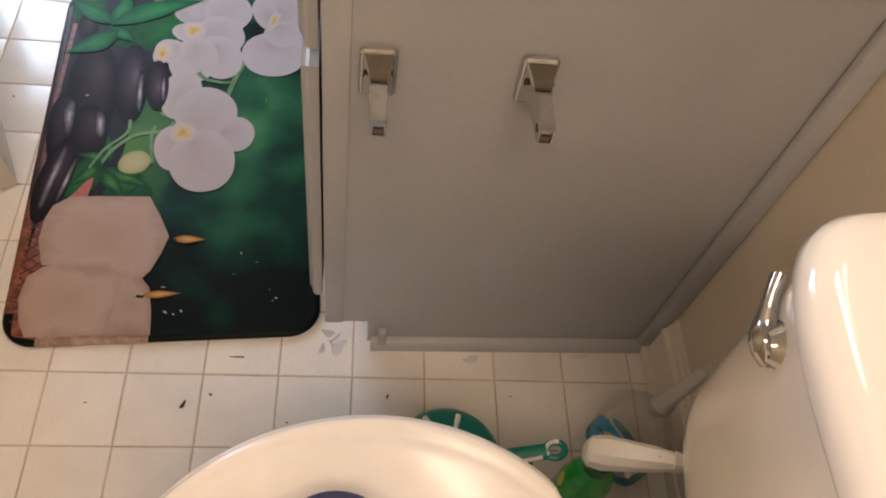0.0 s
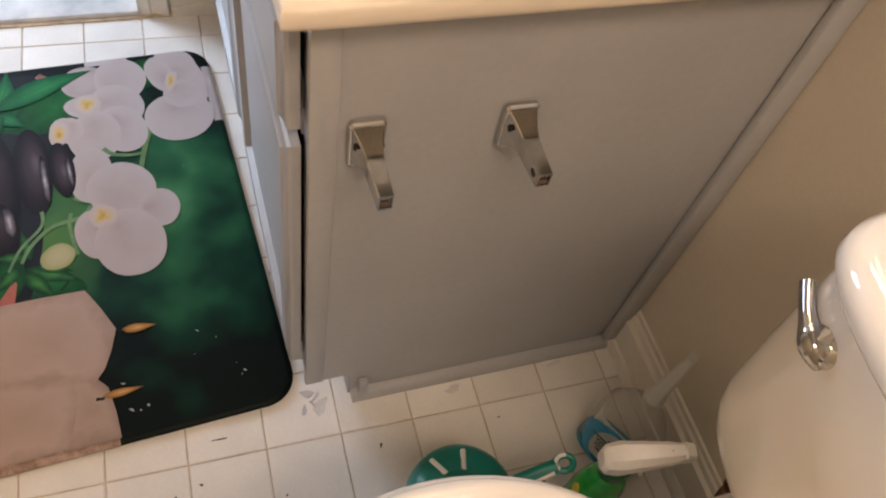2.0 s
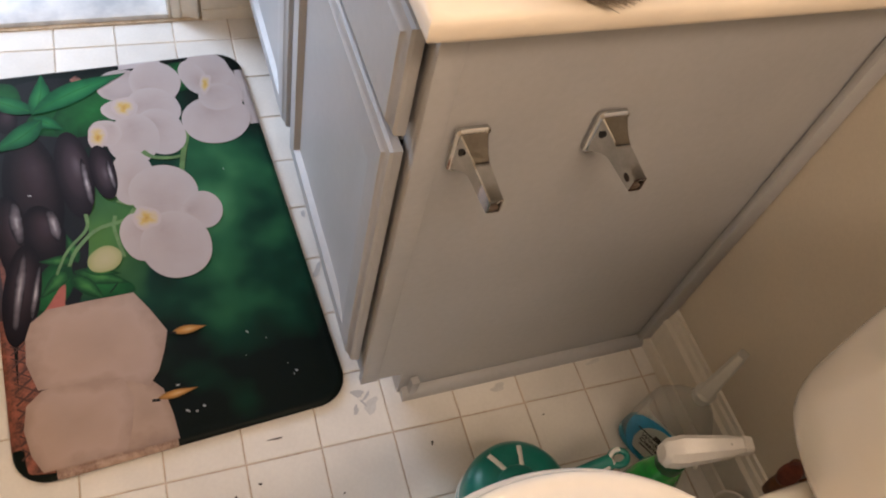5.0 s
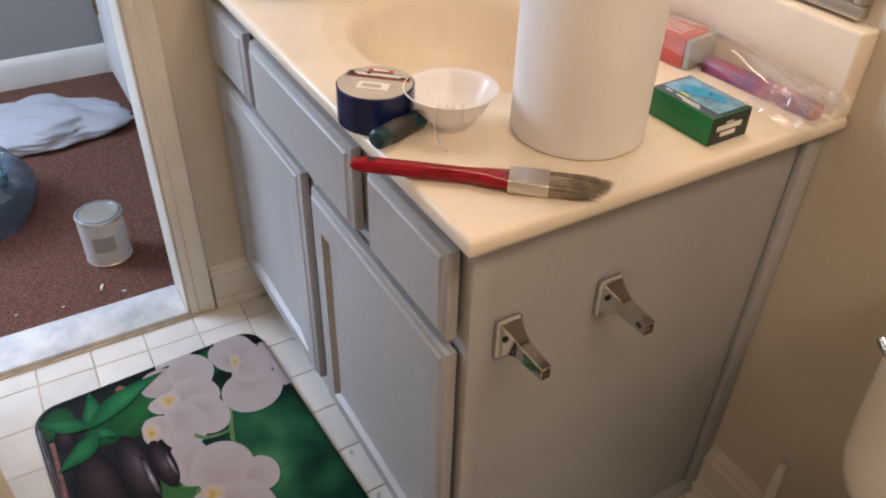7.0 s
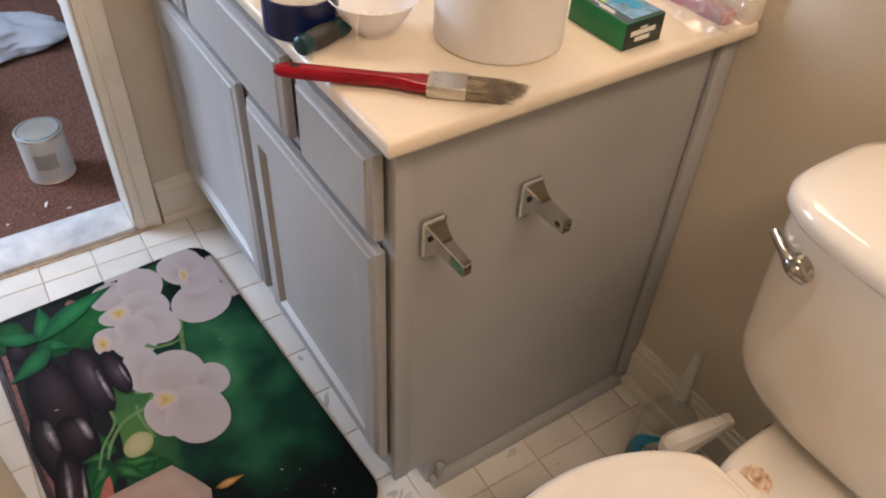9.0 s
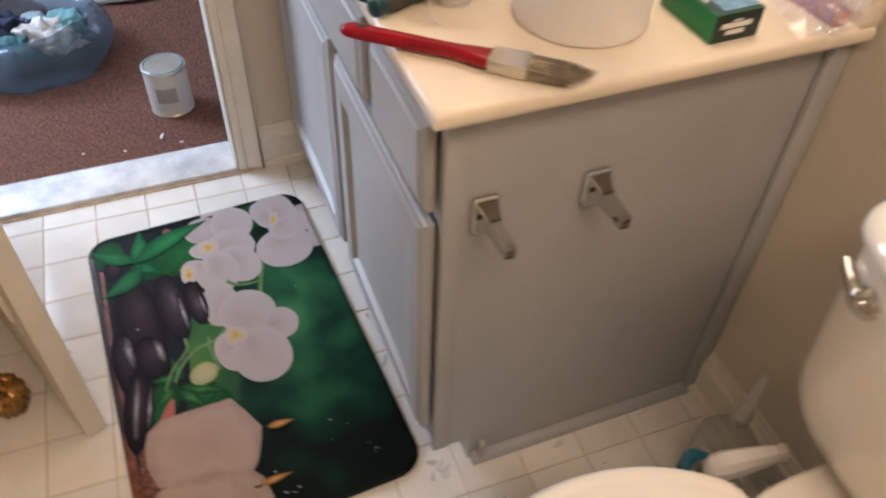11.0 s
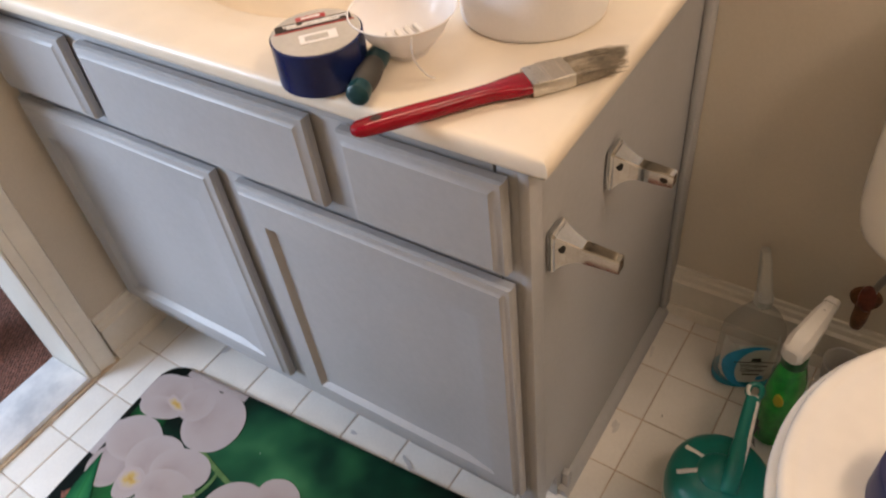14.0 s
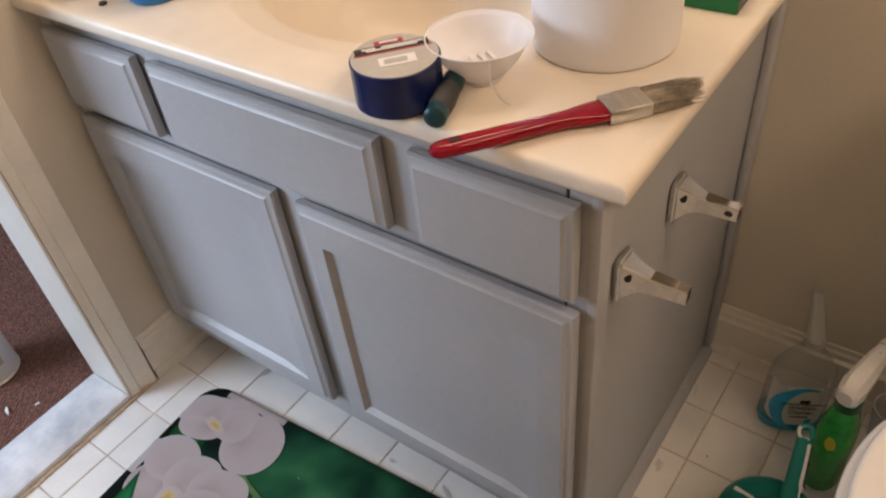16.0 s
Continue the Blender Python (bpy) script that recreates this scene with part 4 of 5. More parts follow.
M_FILM = film("clear_bag_film", (0.85, 0.83, 0.84), 1.7, 0.07)
M_BAGBLUE = film("blue_bag_film", (0.085, 0.145, 0.215), 0.7, 0.5)
M_CLEARB = film("clear_bottle_film", (0.62, 0.61, 0.57), 1.0, 0.17)

roll = thing("paper_towel_roll", pose(0.199, 0.097, C_TOP + 0.0002), "thick white roll of paper towels standing on the counter", "paper towel")
R = 0.077
part("roll", lathe([(0.022, 0.001), (R - 0.002, 0.0003), (R - 0.0005, 0.0015), (R, 0.005), (R, 0.262), (R - 0.002, 0.268), (R - 0.006, 0.270), (0.022, 0.2695), (0.0215, 0.20)], 64, cap1=False), M_PAPER, roll, angle=50)
part("core", lathe([(0.0215, 0.002), (0.0215, 0.268), (0.0195, 0.268), (0.0195, 0.002)], 32, cap0=False, cap1=False), mat("brown_card", (0.30, 0.20, 0.12), 0.8), roll)

tape = thing("tape_roll", pose(0.005, 0.225, C_TOP + 0.0002, 0, 0, 10), "new roll of navy blue tape still under its label film", "tape roll")
part("tape", lathe([(0.034, 0.0), (0.0435, 0.0), (0.0447, 0.001), (0.0447, 0.044), (0.0435, 0.045), (0.034, 0.045)], 56), M_NAVY, tape, angle=40)
disc = part("label_disc", lathe([(0.0430, 0.0), (0.0430, 0.0006), (0.041, 0.0010), (0.02, 0.0010)], 48, (0, 0, 0.045)), M_LABEL, tape, "grey label film with printed bands")


def flat_on(name, x0, x1, y0, y1, z, material, parent, h=0.0003, turn=None):
    ob = part(name, box((x0, y0, z), (x1, y1, z + h)), material, parent, smooth=False)
    if turn is not None:
        ob.matrix_basis = turn
    return ob


spin = pose(0, 0, 0, 0, 0, -52) @ Matrix.Diagonal((0.86, 0.86, 1, 1))
flat_on("label_band", -0.043, 0.043, 0.012, 0.026, 0.0463, M_BLACK, disc, turn=spin)
flat_on("label_stripe", -0.045, 0.045, 0.0085, 0.0105, 0.0463, M_REDPRINT, disc, turn=spin)
flat_on("label_block", -0.018, 0.016, 0.028, 0.037, 0.0463, M_REDPRINT, disc, turn=spin)
flat_on("unreadable_line", -0.012, 0.010, 0.0305, 0.0345, 0.0467, M_WHITE, disc, turn=spin)
for x0, x1, y in ((-0.034, -0.018, 0.021), (-0.012, 0.038, 0.021), (-0.030, 0.030, 0.0165)):
    flat_on("unreadable_line", x0, x1, y - 0.0016, y + 0.0016, 0.0467, M_WHITE, disc, turn=spin)
flat_on("barcode_patch", -0.020, 0.022, -0.024, -0.004, 0.0463, M_WHITE, disc, turn=spin)
flat_on("barcode", -0.014, 0.012, -0.019, -0.009, 0.0467, M_LABEL, disc, turn=spin)

pen = thing("screwdriver_handle", pose(-0.030, 0.158, C_TOP + 0.0126, 0, 0, 18.5), "short grey rubber screwdriver handle with dark teal ends", "screwdriver")
lay = pose(0, 0, 0, 0, 90, 0)
part("grip", lathe([(0.0105, 0.016), (0.0118, 0.022), (0.0122, 0.035), (0.0112, 0.050), (0.0098, 0.056)], 24), M_GREYRUB, pen).matrix_basis = lay
part("end_cap", lathe([(0.004, -0.001), (0.0085, 0.0), (0.0112, 0.003), (0.0114, 0.010), (0.0105, 0.0165)], 24), M_TEAL, pen).matrix_basis = lay
part("collar", lathe([(0.0098, 0.0555), (0.0112, 0.060), (0.0112, 0.072), (0.009, 0.0765), (0.004, 0.0775)], 24), M_TEAL, pen).matrix_basis = lay

M_DISH = film("frosted_dish_film", (0.84, 0.82, 0.82), 0.5, 0.80)
bowl = thing("plastic_dish", pose(0.073, 0.172, C_TOP + 0.0002), "small frosted plastic dish with a ribbed floor", "dish")
part("dish", lathe([(0.004, 0.006), (0.020, 0.006), (0.026, 0.008), (0.040, 0.024), (0.049, 0.042), (0.0525, 0.046), (0.054, 0.0462)], 48, cap1=False), M_DISH, bowl, angle=60)
part("rim", tube([(0.0535 * math.cos(a), 0.0535 * math.sin(a), 0.0465) for a in (2 * math.pi * k / 48 for k in range(49))], 0.0008, 8), M_WHITE, bowl, "pale rolled rim")
part("foot_ring", lathe([(0.019, 0.0), (0.021, 0.0), (0.021, 0.006), (0.019, 0.006)], 32, cap0=False, cap1=False), M_DISH, bowl)
for k in range(4):
    part("rib", box((-0.0185 + 0.010 * k, -0.019, 0.0068), (-0.0130 + 0.010 * k, 0.019, 0.0110), 0.0014), M_WHITE, bowl).matrix_basis = pose(0.004, 0, 0.004, 0, 0, -32)
part("handle_strip", tube(smooth_path([(-0.038, -0.036, 0.044), (-0.044, -0.040, 0.026), (-0.040, -0.049, 0.008), (-0.034, -0.054, 0.0018)]), 0.0011, 6), M_FROST, bowl, "thin bent plastic strip")


def paint_brush():
    start, tip = Vector((-0.071, 0.134, 0)), Vector((0.131, -0.029, 0))
    d = tip - start
    ang = math.degrees(math.atan2(d.y, d.x))
    b = thing("paint_brush", pose(start.x, start.y, C_TOP + 0.0098, 0, 0.3, ang), "red-handled angled paint brush with stiff dried bristles", "paint brush")
    # handle outline: (along, half width, half thickness)
    prof = [(0.0, 0.002, 0.002), (0.002, 0.0058, 0.0042), (0.007, 0.0088, 0.0062), (0.016, 0.0100, 0.0068), (0.03, 0.0100, 0.0071), (0.07, 0.0093, 0.0073), (0.11, 0.0084, 0.0073), (0.130, 0.0090, 0.0073), (0.145, 0.0120, 0.0074), (0.156, 0.0146, 0.0066), (0.163, 0.0153, 0.0063), (0.170, 0.0153, 0.0060)]
    part("handle", loft([[(x, w * math.copysign(abs(math.cos(a)) ** 0.75, math.cos(a)), h * math.copysign(abs(math.sin(a)) ** 0.75, math.sin(a))) for a in (2 * math.pi * k / 20 for k in range(20))] for x, w, h in prof]), M_RED, b, angle=60)
    for side in (-1, 1):
        part("hanging_hole", lathe([(0.0036, 0), (0.0036, 0.0006)], 20, sx=1.5), mat("hole_dark", (0.02, 0.004, 0.005), 0.6, bump=0), b).matrix_basis = pose(0.024, 0, side * 0.0068 - (0.0002 if side < 0 else 0))
    part("ferrule", loft([[(x, 0.62 * w * sy, h * sz) for sy, sz in ((-1, -0.8), (-0.94, -1), (0.94, -1), (1, -0.8), (1, 0.8), (0.94, 1), (-0.94, 1), (-1, 0.8))] for x, w, h in ((0.166, 0.0255, 0.0066), (0.168, 0.0262, 0.0069), (0.205, 0.0270, 0.0071), (0.207, 0.0266, 0.0069))]), M_STEEL, b, angle=35)
    for x, turn in ((0.181, 0), (0.184, 0), (0.198, 0)):
        part("ferrule_groove", box((x, -0.0164, 0.0068), (x + 0.0010, 0.0164, 0.0073)), M_TIN, b, smooth=False)
    for y in (-0.0115, 0.0, 0.0115):
        part("rivet", lathe([(0.0014, 0), (0.0012, 0.0006)], 10, (0.1735, y, 0.0069)), M_STEEL, b)
    rnd = random.Random(2)
    core = [(0.205, 0.0255, 0.0064), (0.225, 0.0258, 0.0058), (0.240, 0.0225, 0.0040), (0.246, 0.019, 0.0024)]
    part("bristle_core", loft([[(x + 0.008 * sy, 0.60 * w * sy, h * sz) for sy, sz in ((-1, -0.8), (0, -1), (1, -0.8), (1, 0.8), (0, 1), (-1, 0.8))] for x, w, h in core]), M_BRISTLE, b, angle=30)
    bm = bmesh.new()
    for k in range(230):
        y, z = rnd.uniform(-0.0158, 0.0158), rnd.uniform(-0.0058, 0.0064)
        end = 0.261 + 0.009 * y / 0.0158 + rnd.uniform(-0.009, 0.008) - abs(z) * 0.4
        tube([(0.206, y, z), (0.235, y * 1.02 + rnd.uniform(-0.0012, 0.0012), z * 1.02), (end, y * rnd.uniform(0.85, 1.15) + rnd.uniform(-0.003, 0.003), z * 0.8 - 0.001)], [0.0005, 0.00045, 0.0002], 4, bm=bm)
    tagged(part("bristles", bm, M_BRISTLE, b, "stiff grey-brown bristles"), kind="stuff")
    return b


paint_brush()

soap = thing("soap_box", pose(0.3315, 0.0405, C_TOP + 0.0002, 0, 0, 1.5), "small green soap carton with a pale blue top", "soap carton")
sx, sy, sz = 0.0315, 0.0475, 0.0345
carton = part("carton", box((-sx, -sy, 0), (sx, sy, sz), 0.0008), M_GREEN, soap)
flat_on("end_panel", -sx + 0.0006, sx - 0.0006, -0.00025, 0.00025, 0, M_CARTON, carton, sz - 0.001, pose(0, -sy - 0.0001, 0.0005))
flat_on("top_panel", -sx + 0.001, sx - 0.001, -sy + 0.001, sy - 0.001, sz, M_CARTON, carton)
flat_on("top_picture", -sx + 0.014, sx - 0.002, -sy + 0.006, sy - 0.004, sz + 0.0003, M_SKYBLUE, carton)
for x, y, a, b, t in ((0.004, 0.012, 0.011, 0.022, 20), (0.012, -0.014, 0.007, 0.016, -15)):
    part("top_swirl", loft([[(px, py, z) for px, py in blob(x, y, a, b, t, 0.25, 24, 3)] for z in (sz + 0.0006, sz + 0.0009)]), M_CYAN, carton, smooth=False)
for x, y, w in ((-0.022, 0.0, 0.036), (-0.026, -0.008, 0.026), (-0.0215, 0.030, 0.010)):
    flat_on("unreadable_line", x - 0.0012, x + 0.0012, y - w / 2, y + w / 2, sz + 0.0004, M_WHITE, carton)
flat_on("yellow_patch", -0.017, -0.013, 0.006, 0.018, sz + 0.0007, mat("lime_print", (0.55, 0.62, 0.08), 0.4, bump=0), carton)
for z, w, h in ((0.024, 0.012, 0.0022), (0.0165, 0.040, 0.0062), (0.0085, 0.024, 0.0056)):
    flat_on("brand_shape", -w / 2 - 0.002, w / 2 - 0.002, -0.0003, 0.0003, 0, M_WHITE, carton, h, pose(0, -sy - 0.0004, z))

# red carton and a purple stick under a clear bag by the backsplash
pack = thing("red_carton", pose(0.445, 0.215, C_TOP + 0.0002, 0, 0, 8), "red printed carton with a grey end under the clear bag", "carton")
part("carton", box((-0.028, -0.050, 0), (0.028, 0.06, 0.042), 0.002), mat("red_carton_print", (0.52, 0.10, 0.075), 0.4, var=0.2, scale=30, fine=200, bump=0.05), pack)
part("grey_end", box((-0.0275, -0.060, 0.0005), (0.0275, -0.0505, 0.041), 0.002), mat("grey_carton_print", (0.30, 0.30, 0.28), 0.4), pack, "grey carton end flap")
for k in range(4):
    flat_on("unreadable_line", -0.018 + 0.009 * k, -0.016 + 0.009 * k, -0.035, 0.03, 0.042, M_WHITE, pack)
stick = thing("toothbrush_box", pose(0.462, 0.065, C_TOP + 0.0002, 0, 0, 4), "long slim red and purple toothbrush carton", "carton")
part("carton", box((-0.011, -0.082, 0), (0.011, 0.082, 0.017), 0.0015), mat("red_purple_print", (0.28, 0.022, 0.035), 0.35, var=0.6, scale=16, second=(0.05, 0.035, 0.19), bump=0.05), stick)
part("end_flap", box((-0.0105, -0.0875, 0.0005), (0.0105, -0.0825, 0.0165), 0.001), M_REDPRINT, stick)

bag = thing("clear_plastic_bag", pose(0, 0, 0), "crinkled clear plastic bag lying over cartons at the backsplash", "plastic bag")


def sheet(nx, ny, f):
    bm = bmesh.new()
    grid_v = [[bm.verts.new(f(i / nx, j / ny)) for j in range(ny + 1)] for i in range(nx + 1)]
    for i in range(nx):
        for j in range(ny):
            bm.faces.new((grid_v[i][j], grid_v[i + 1][j], grid_v[i + 1][j + 1], grid_v[i][j + 1]))
    return bm


def bag_sheet(u, v):
    x, y = 0.385 + 0.094 * u, -0.050 + 0.33 * v
    rise = 0.012 + 0.052 * math.sin(math.pi * min(1, 0.15 + 0.8 * u)) * min(1, 0.25 + 2.2 * v)
    n = noise.fractal(Vector((x * 14, y * 7, 0.3)), 1.0, 2.0, 3)
    return (x + 0.006 * n, y + 0.006 * noise.noise(Vector((x * 10, y * 9, 7))), max(C_TOP + 0.003, C_TOP + rise + 0.012 * n + (0.05 * (u - 0.75) if u > 0.75 else 0)))


part("bag_front", sheet(36, 60, bag_sheet), M_FILM, bag, angle=30)
part("bag_flap", sheet(24, 24, lambda u, v: (0.415 + 0.066 * u + 0.004 * noise.noise(Vector((u * 5, v * 5, 1))), -0.056 + 0.10 * v + 0.006 * noise.noise(Vector((u * 4, v * 6, 3))), C_TOP + 0.004 + 0.030 * u + 0.012 * abs(noise.fractal(Vector((u * 4, v * 4, 9)), 1, 2, 3)))), M_FILM, bag, angle=30)

cup = thing("blue_cup", pose(0.064, 0.672, C_TOP + 0.0002), "matt blue plastic tumbler", "cup")
part("cup", lathe([(0.010, 0.0), (0.034, 0.0), (0.0370, 0.003), (0.0380, 0.012), (0.0400, 0.115), (0.0405, 0.118), (0.0385, 0.118), (0.0365, 0.012), (0.034, 0.005), (0.010, 0.004)], 44), M_BLUE, cup, angle=50)
tin = thing("round_tin", pose(0.034, 0.792, C_TOP + 0.0002), "low round tin with a pale worn lid", "tin")
part("tin", lathe([(0.036, 0.0), (0.0385, 0.001), (0.0385, 0.012), (0.037, 0.013)], 44), M_TIN, tin)
part("lid", lathe([(0.0375, 0.0135), (0.0402, 0.0135), (0.0402, 0.024), (0.0390, 0.0255), (0.0365, 0.0248), (0.010, 0.0248)], 44), mat("pale_tin_lid", (0.70, 0.66, 0.60), 0.35, metal=0.3, var=0.1), tin, "pale lid with a rolled rim")
jar = thing("small_jar", pose(0.088, 0.775, C_TOP + 0.0002), "small pale cosmetic jar behind the blue tumbler", "jar")
part("jar", lathe([(0.020, 0), (0.024, 0.002), (0.024, 0.018), (0.022, 0.020)], 28), M_FROST, jar)
part("lid", lathe([(0.0245, 0.0205), (0.0245, 0.030), (0.022, 0.032)], 28), mat("cream_jar_lid", (0.70, 0.62, 0.50), 0.35), jar)
speck = thing("brown_button", pose(0.011, 0.718, C_TOP + 0.0002), "tiny dark brown button lying on the counter", "button")
part("button_body", lathe([(0.004, 0), (0.0058, 0.0008), (0.0055, 0.003), (0.003, 0.0036)], 16), mat("dark_brown_bit", (0.03, 0.018, 0.012), 0.5), speck)
comb = thing("hair_brush", pose(0.115, 0.845, C_TOP + 0.011, 0, 0, -52), "black hair brush lying by the wall", "hair brush")
part("handle", tube(smooth_path([(-0.075, 0, 0), (-0.05, 0, 0.001), (0.0, 0, 0.002), (0.05, 0, 0.0)]), [0.0045 + 0.005 * math.sin(math.pi * min(1, 0.15 + 0.8 * k / 18)) for k in range(19)], 12, flat=0.7), M_BLACK, comb)
dryer = thing("hair_clipper", pose(0.205, 0.70, C_TOP + 0.0005, 0, 0, -58), "black and silver hair clipper lying on the counter", "hair clipper")
part("body", tube(smooth_path([(-0.075, 0, 0.018), (-0.04, 0, 0.019), (0.02, 0, 0.020), (0.06, 0, 0.020)]), [0.012 + 0.007 * math.sin(math.pi * min(1, 0.1 + 0.75 * k / 18)) for k in range(19)], 16), M_BLACK, dryer)
part("side_plate", box((-0.055, -0.0195, 0.012), (-0.005, -0.0165, 0.026), 0.001), M_TIN, dryer, "silver side plate")
part("blade", box((-0.096, -0.016, 0.010), (-0.074, 0.016, 0.016), 0.001), M_STEEL, dryer)

mirror = thing("mirror", pose(0, 0, 0), "wall mirror in a slim metal frame above the backsplash", "mirror")
MX = 0.519
for n, lo, hi in (("frame_bar", (MX - 0.016, -0.010, 0.868), (MX, 0.872, 0.884)), ("frame_bar", (MX - 0.016, -0.010, 1.634), (MX, 0.872, 1.650)), ("frame_bar", (MX - 0.0158, -0.010, 0.8845), (MX, 0.004, 1.6335)), ("frame_bar", (MX - 0.0158, 0.858, 0.8845), (MX, 0.872, 1.6335))):
    part(n, box(lo, hi, 0.002), M_STEEL, mirror)
m_mirror = bpy.data.materials.new("silvered_glass")
m_mirror.use_nodes = True
pb = m_mirror.node_tree.nodes["Principled BSDF"]
pb.inputs["Base Color"].default_value, pb.inputs["Metallic"].default_value, pb.inputs["Roughness"].default_value = (0.9, 0.9, 0.88, 1), 1.0, 0.02
part("glass", box((MX - 0.008, 0.0045, 0.8850), (MX - 0.002, 0.8575, 1.6330)), m_mirror, mirror, smooth=False)

# ---- round the toilet ----
ring = thing("tape_ring", pose(0.022, -0.402, 0.4312), "open roll of dark blue tape on the toilet lid", "tape roll")
part("tape", lathe([(0.0395, 0.0), (0.0500, 0.0), (0.0508, 0.001), (0.0508, 0.047), (0.0500, 0.048), (0.0395, 0.048)], 56, cap0=False, cap1=False), mat("blue_tape_edge", (0.015, 0.019, 0.078), 0.45, var=0.2, scale=40, fine=300, bump=0.1), ring)
part("core", lathe([(0.0393, 0.0), (0.0393, 0.048), (0.0372, 0.048), (0.0372, 0.0), (0.0393, 0.0)], 56, cap0=False, cap1=False), mat("pale_card_core", (0.58, 0.48, 0.38), 0.7), ring, "pale card core")

scrub = thing("scrub_brush", pose(0.166, -0.213, 0.0003) @ Matrix.Diagonal((1.12, 1.12, 1.08, 1)), "teal and white scrub brush resting on its round caddy", "scrub brush")
M_AQUA = mat("teal_plastic", (0.006, 0.19, 0.155), 0.3, var=0.12, scale=20, fine=120, bump=0.05)
part("head", lathe([(0.060, 0.0), (0.0655, 0.0008), (0.0670, 0.006), (0.0680, 0.060), (0.0650, 0.080), (0.057, 0.091), (0.040, 0.098), (0.020, 0.101), (0.006, 0.102)], 48), M_AQUA, scrub, angle=60)
for z in (0.012, 0.034):
    part("white_band", lathe([(0.0668, z), (0.0684, z + 0.001), (0.0686, z + 0.003), (0.0674, z + 0.004)], 48, cap0=False, cap1=False), M_WHITE, scrub, "white rim band")
rnd = random.Random(8)
bm = bmesh.new()
for k in range(90):
    u, v = rnd.random(), rnd.uniform(-1, 1)
    x, y, z = -0.010 + 0.105 * u, -0.012 + 0.009 * u + 0.007 * v, 0.104 + 0.012 * u
    tube([(x, y, z), (x + rnd.uniform(-0.003, 0.003), y - 0.010 + 0.002 * v, z - 0.020)], 0.0009, 4, bm=bm)
tagged(part("bristles", bm, mat("dark_nylon", (0.02, 0.03, 0.03), 0.5), scrub, "dark stiff bristles under the handle"), kind="stuff")
part("handle", tube(smooth_path([(-0.026, -0.017, 0.099), (-0.010, -0.014, 0.108), (0.030, -0.010, 0.112), (0.075, -0.005, 0.117), (0.110, -0.002, 0.122)]), [0.0085, 0.0105] + [0.0112] * 12 + [0.0095] * 11, 14, flat=0.7), M_AQUA, scrub)
part("hanging_loop", tube([(0.120 + 0.011 * math.cos(a), -0.001 + 0.009 * math.sin(a), 0.124 + 0.002 * math.cos(a)) for a in (2 * math.pi * k / 20 for k in range(21))], 0.0042, 8), M_AQUA, scrub, "loop at the handle's end")
part("handle_stripe", tube(smooth_path([(-0.016, -0.022, 0.107), (0.028, -0.0185, 0.1145), (0.074, -0.013, 0.120), (0.104, -0.009, 0.125)]), 0.0030, 8, flat=0.6), M_WHITE, scrub, "white inlay stripe")
part("loop_stripe", tube([(0.120 + 0.011 * math.cos(a), -0.001 + 0.009 * math.sin(a), 0.1275 + 0.002 * math.cos(a)) for a in (1.2 + 0.14 * k for k in range(20))], 0.0026, 8), M_WHITE, scrub, "white inlay on the loop")
boss = bmesh.new()
bmesh.ops.create_icosphere(boss, subdivisions=3, radius=1, matrix=pose(-0.004, 0.002, 0.094) @ Matrix.Diagonal((0.030, 0.030, 0.017, 1)))
part("boss", boss, M_AQUA, scrub, angle=80)
for a0, r0, r1 in ((118, 0.024, 0.056), (74, 0.020, 0.054)):
    ca, sa = math.cos(radians(a0)), math.sin(radians(a0))
    part("head_stripe", tube([(r0 * ca, r0 * sa, 0.1005), ((r0 + r1) / 2 * ca, (r0 + r1) / 2 * sa, 0.0978), (r1 * ca, r1 * sa, 0.0935)], 0.0032, 8, flat=0.5), M_WHITE, scrub, "white inlay stripe")

cleaner = thing("window_cleaner_bottle", pose(0.427, -0.177, 0.0003, 0, 0, 27) @ Matrix.Diagonal((1.02, 0.92, 1.0, 1)), "clear spray bottle with a little blue window cleaner in it", "spray bottle")


def bottle_ring(z, a, b, p=2.6):
    return superellipse(0, 0, z, a, b, 40, p)


M_FLUID = mat("blue_cleaner_fluid", (0.03, 0.28, 0.42), 0.12, var=0.2, scale=30, bump=0)
part("bottle", loft([bottle_ring(0.001, 0.028, 0.052), bottle_ring(0.004, 0.031, 0.056), bottle_ring(0.10, 0.031, 0.056), bottle_ring(0.128, 0.030, 0.053), bottle_ring(0.158, 0.024, 0.038, 2.2), bottle_ring(0.178, 0.016, 0.020, 2), bottle_ring(0.194, 0.0135, 0.0135, 2)]), M_CLEARB, cleaner, angle=60)
part("fluid", loft([bottle_ring(0.0006, 0.0284, 0.0524), bottle_ring(0.0038, 0.0315, 0.0565), bottle_ring(0.012, 0.0315, 0.0565), bottle_ring(0.017, 0.0312, 0.0562)]), M_FLUID, cleaner, "shallow blue fluid")
wlabel = part("label", sheet(2, 24, lambda u, v: (-(0.0316 * (1 - abs(2 * v - 1) ** 2.6) ** (1 / 2.6) if 0 < v < 1 else 0) * 0.995 - 0.0006, 0.047 * (2 * v - 1), 0.020 + 0.090 * u + 0.012 * u * math.sin(math.pi * v))), mat("pale_label", (0.62, 0.64, 0.62), 0.35, var=0.05), cleaner, "pale oval label")
def bottle_face(y):
    return -0.0316 * max(0.0, 1 - (abs(y) / 0.0565) ** 2.6) ** (1 / 2.6)


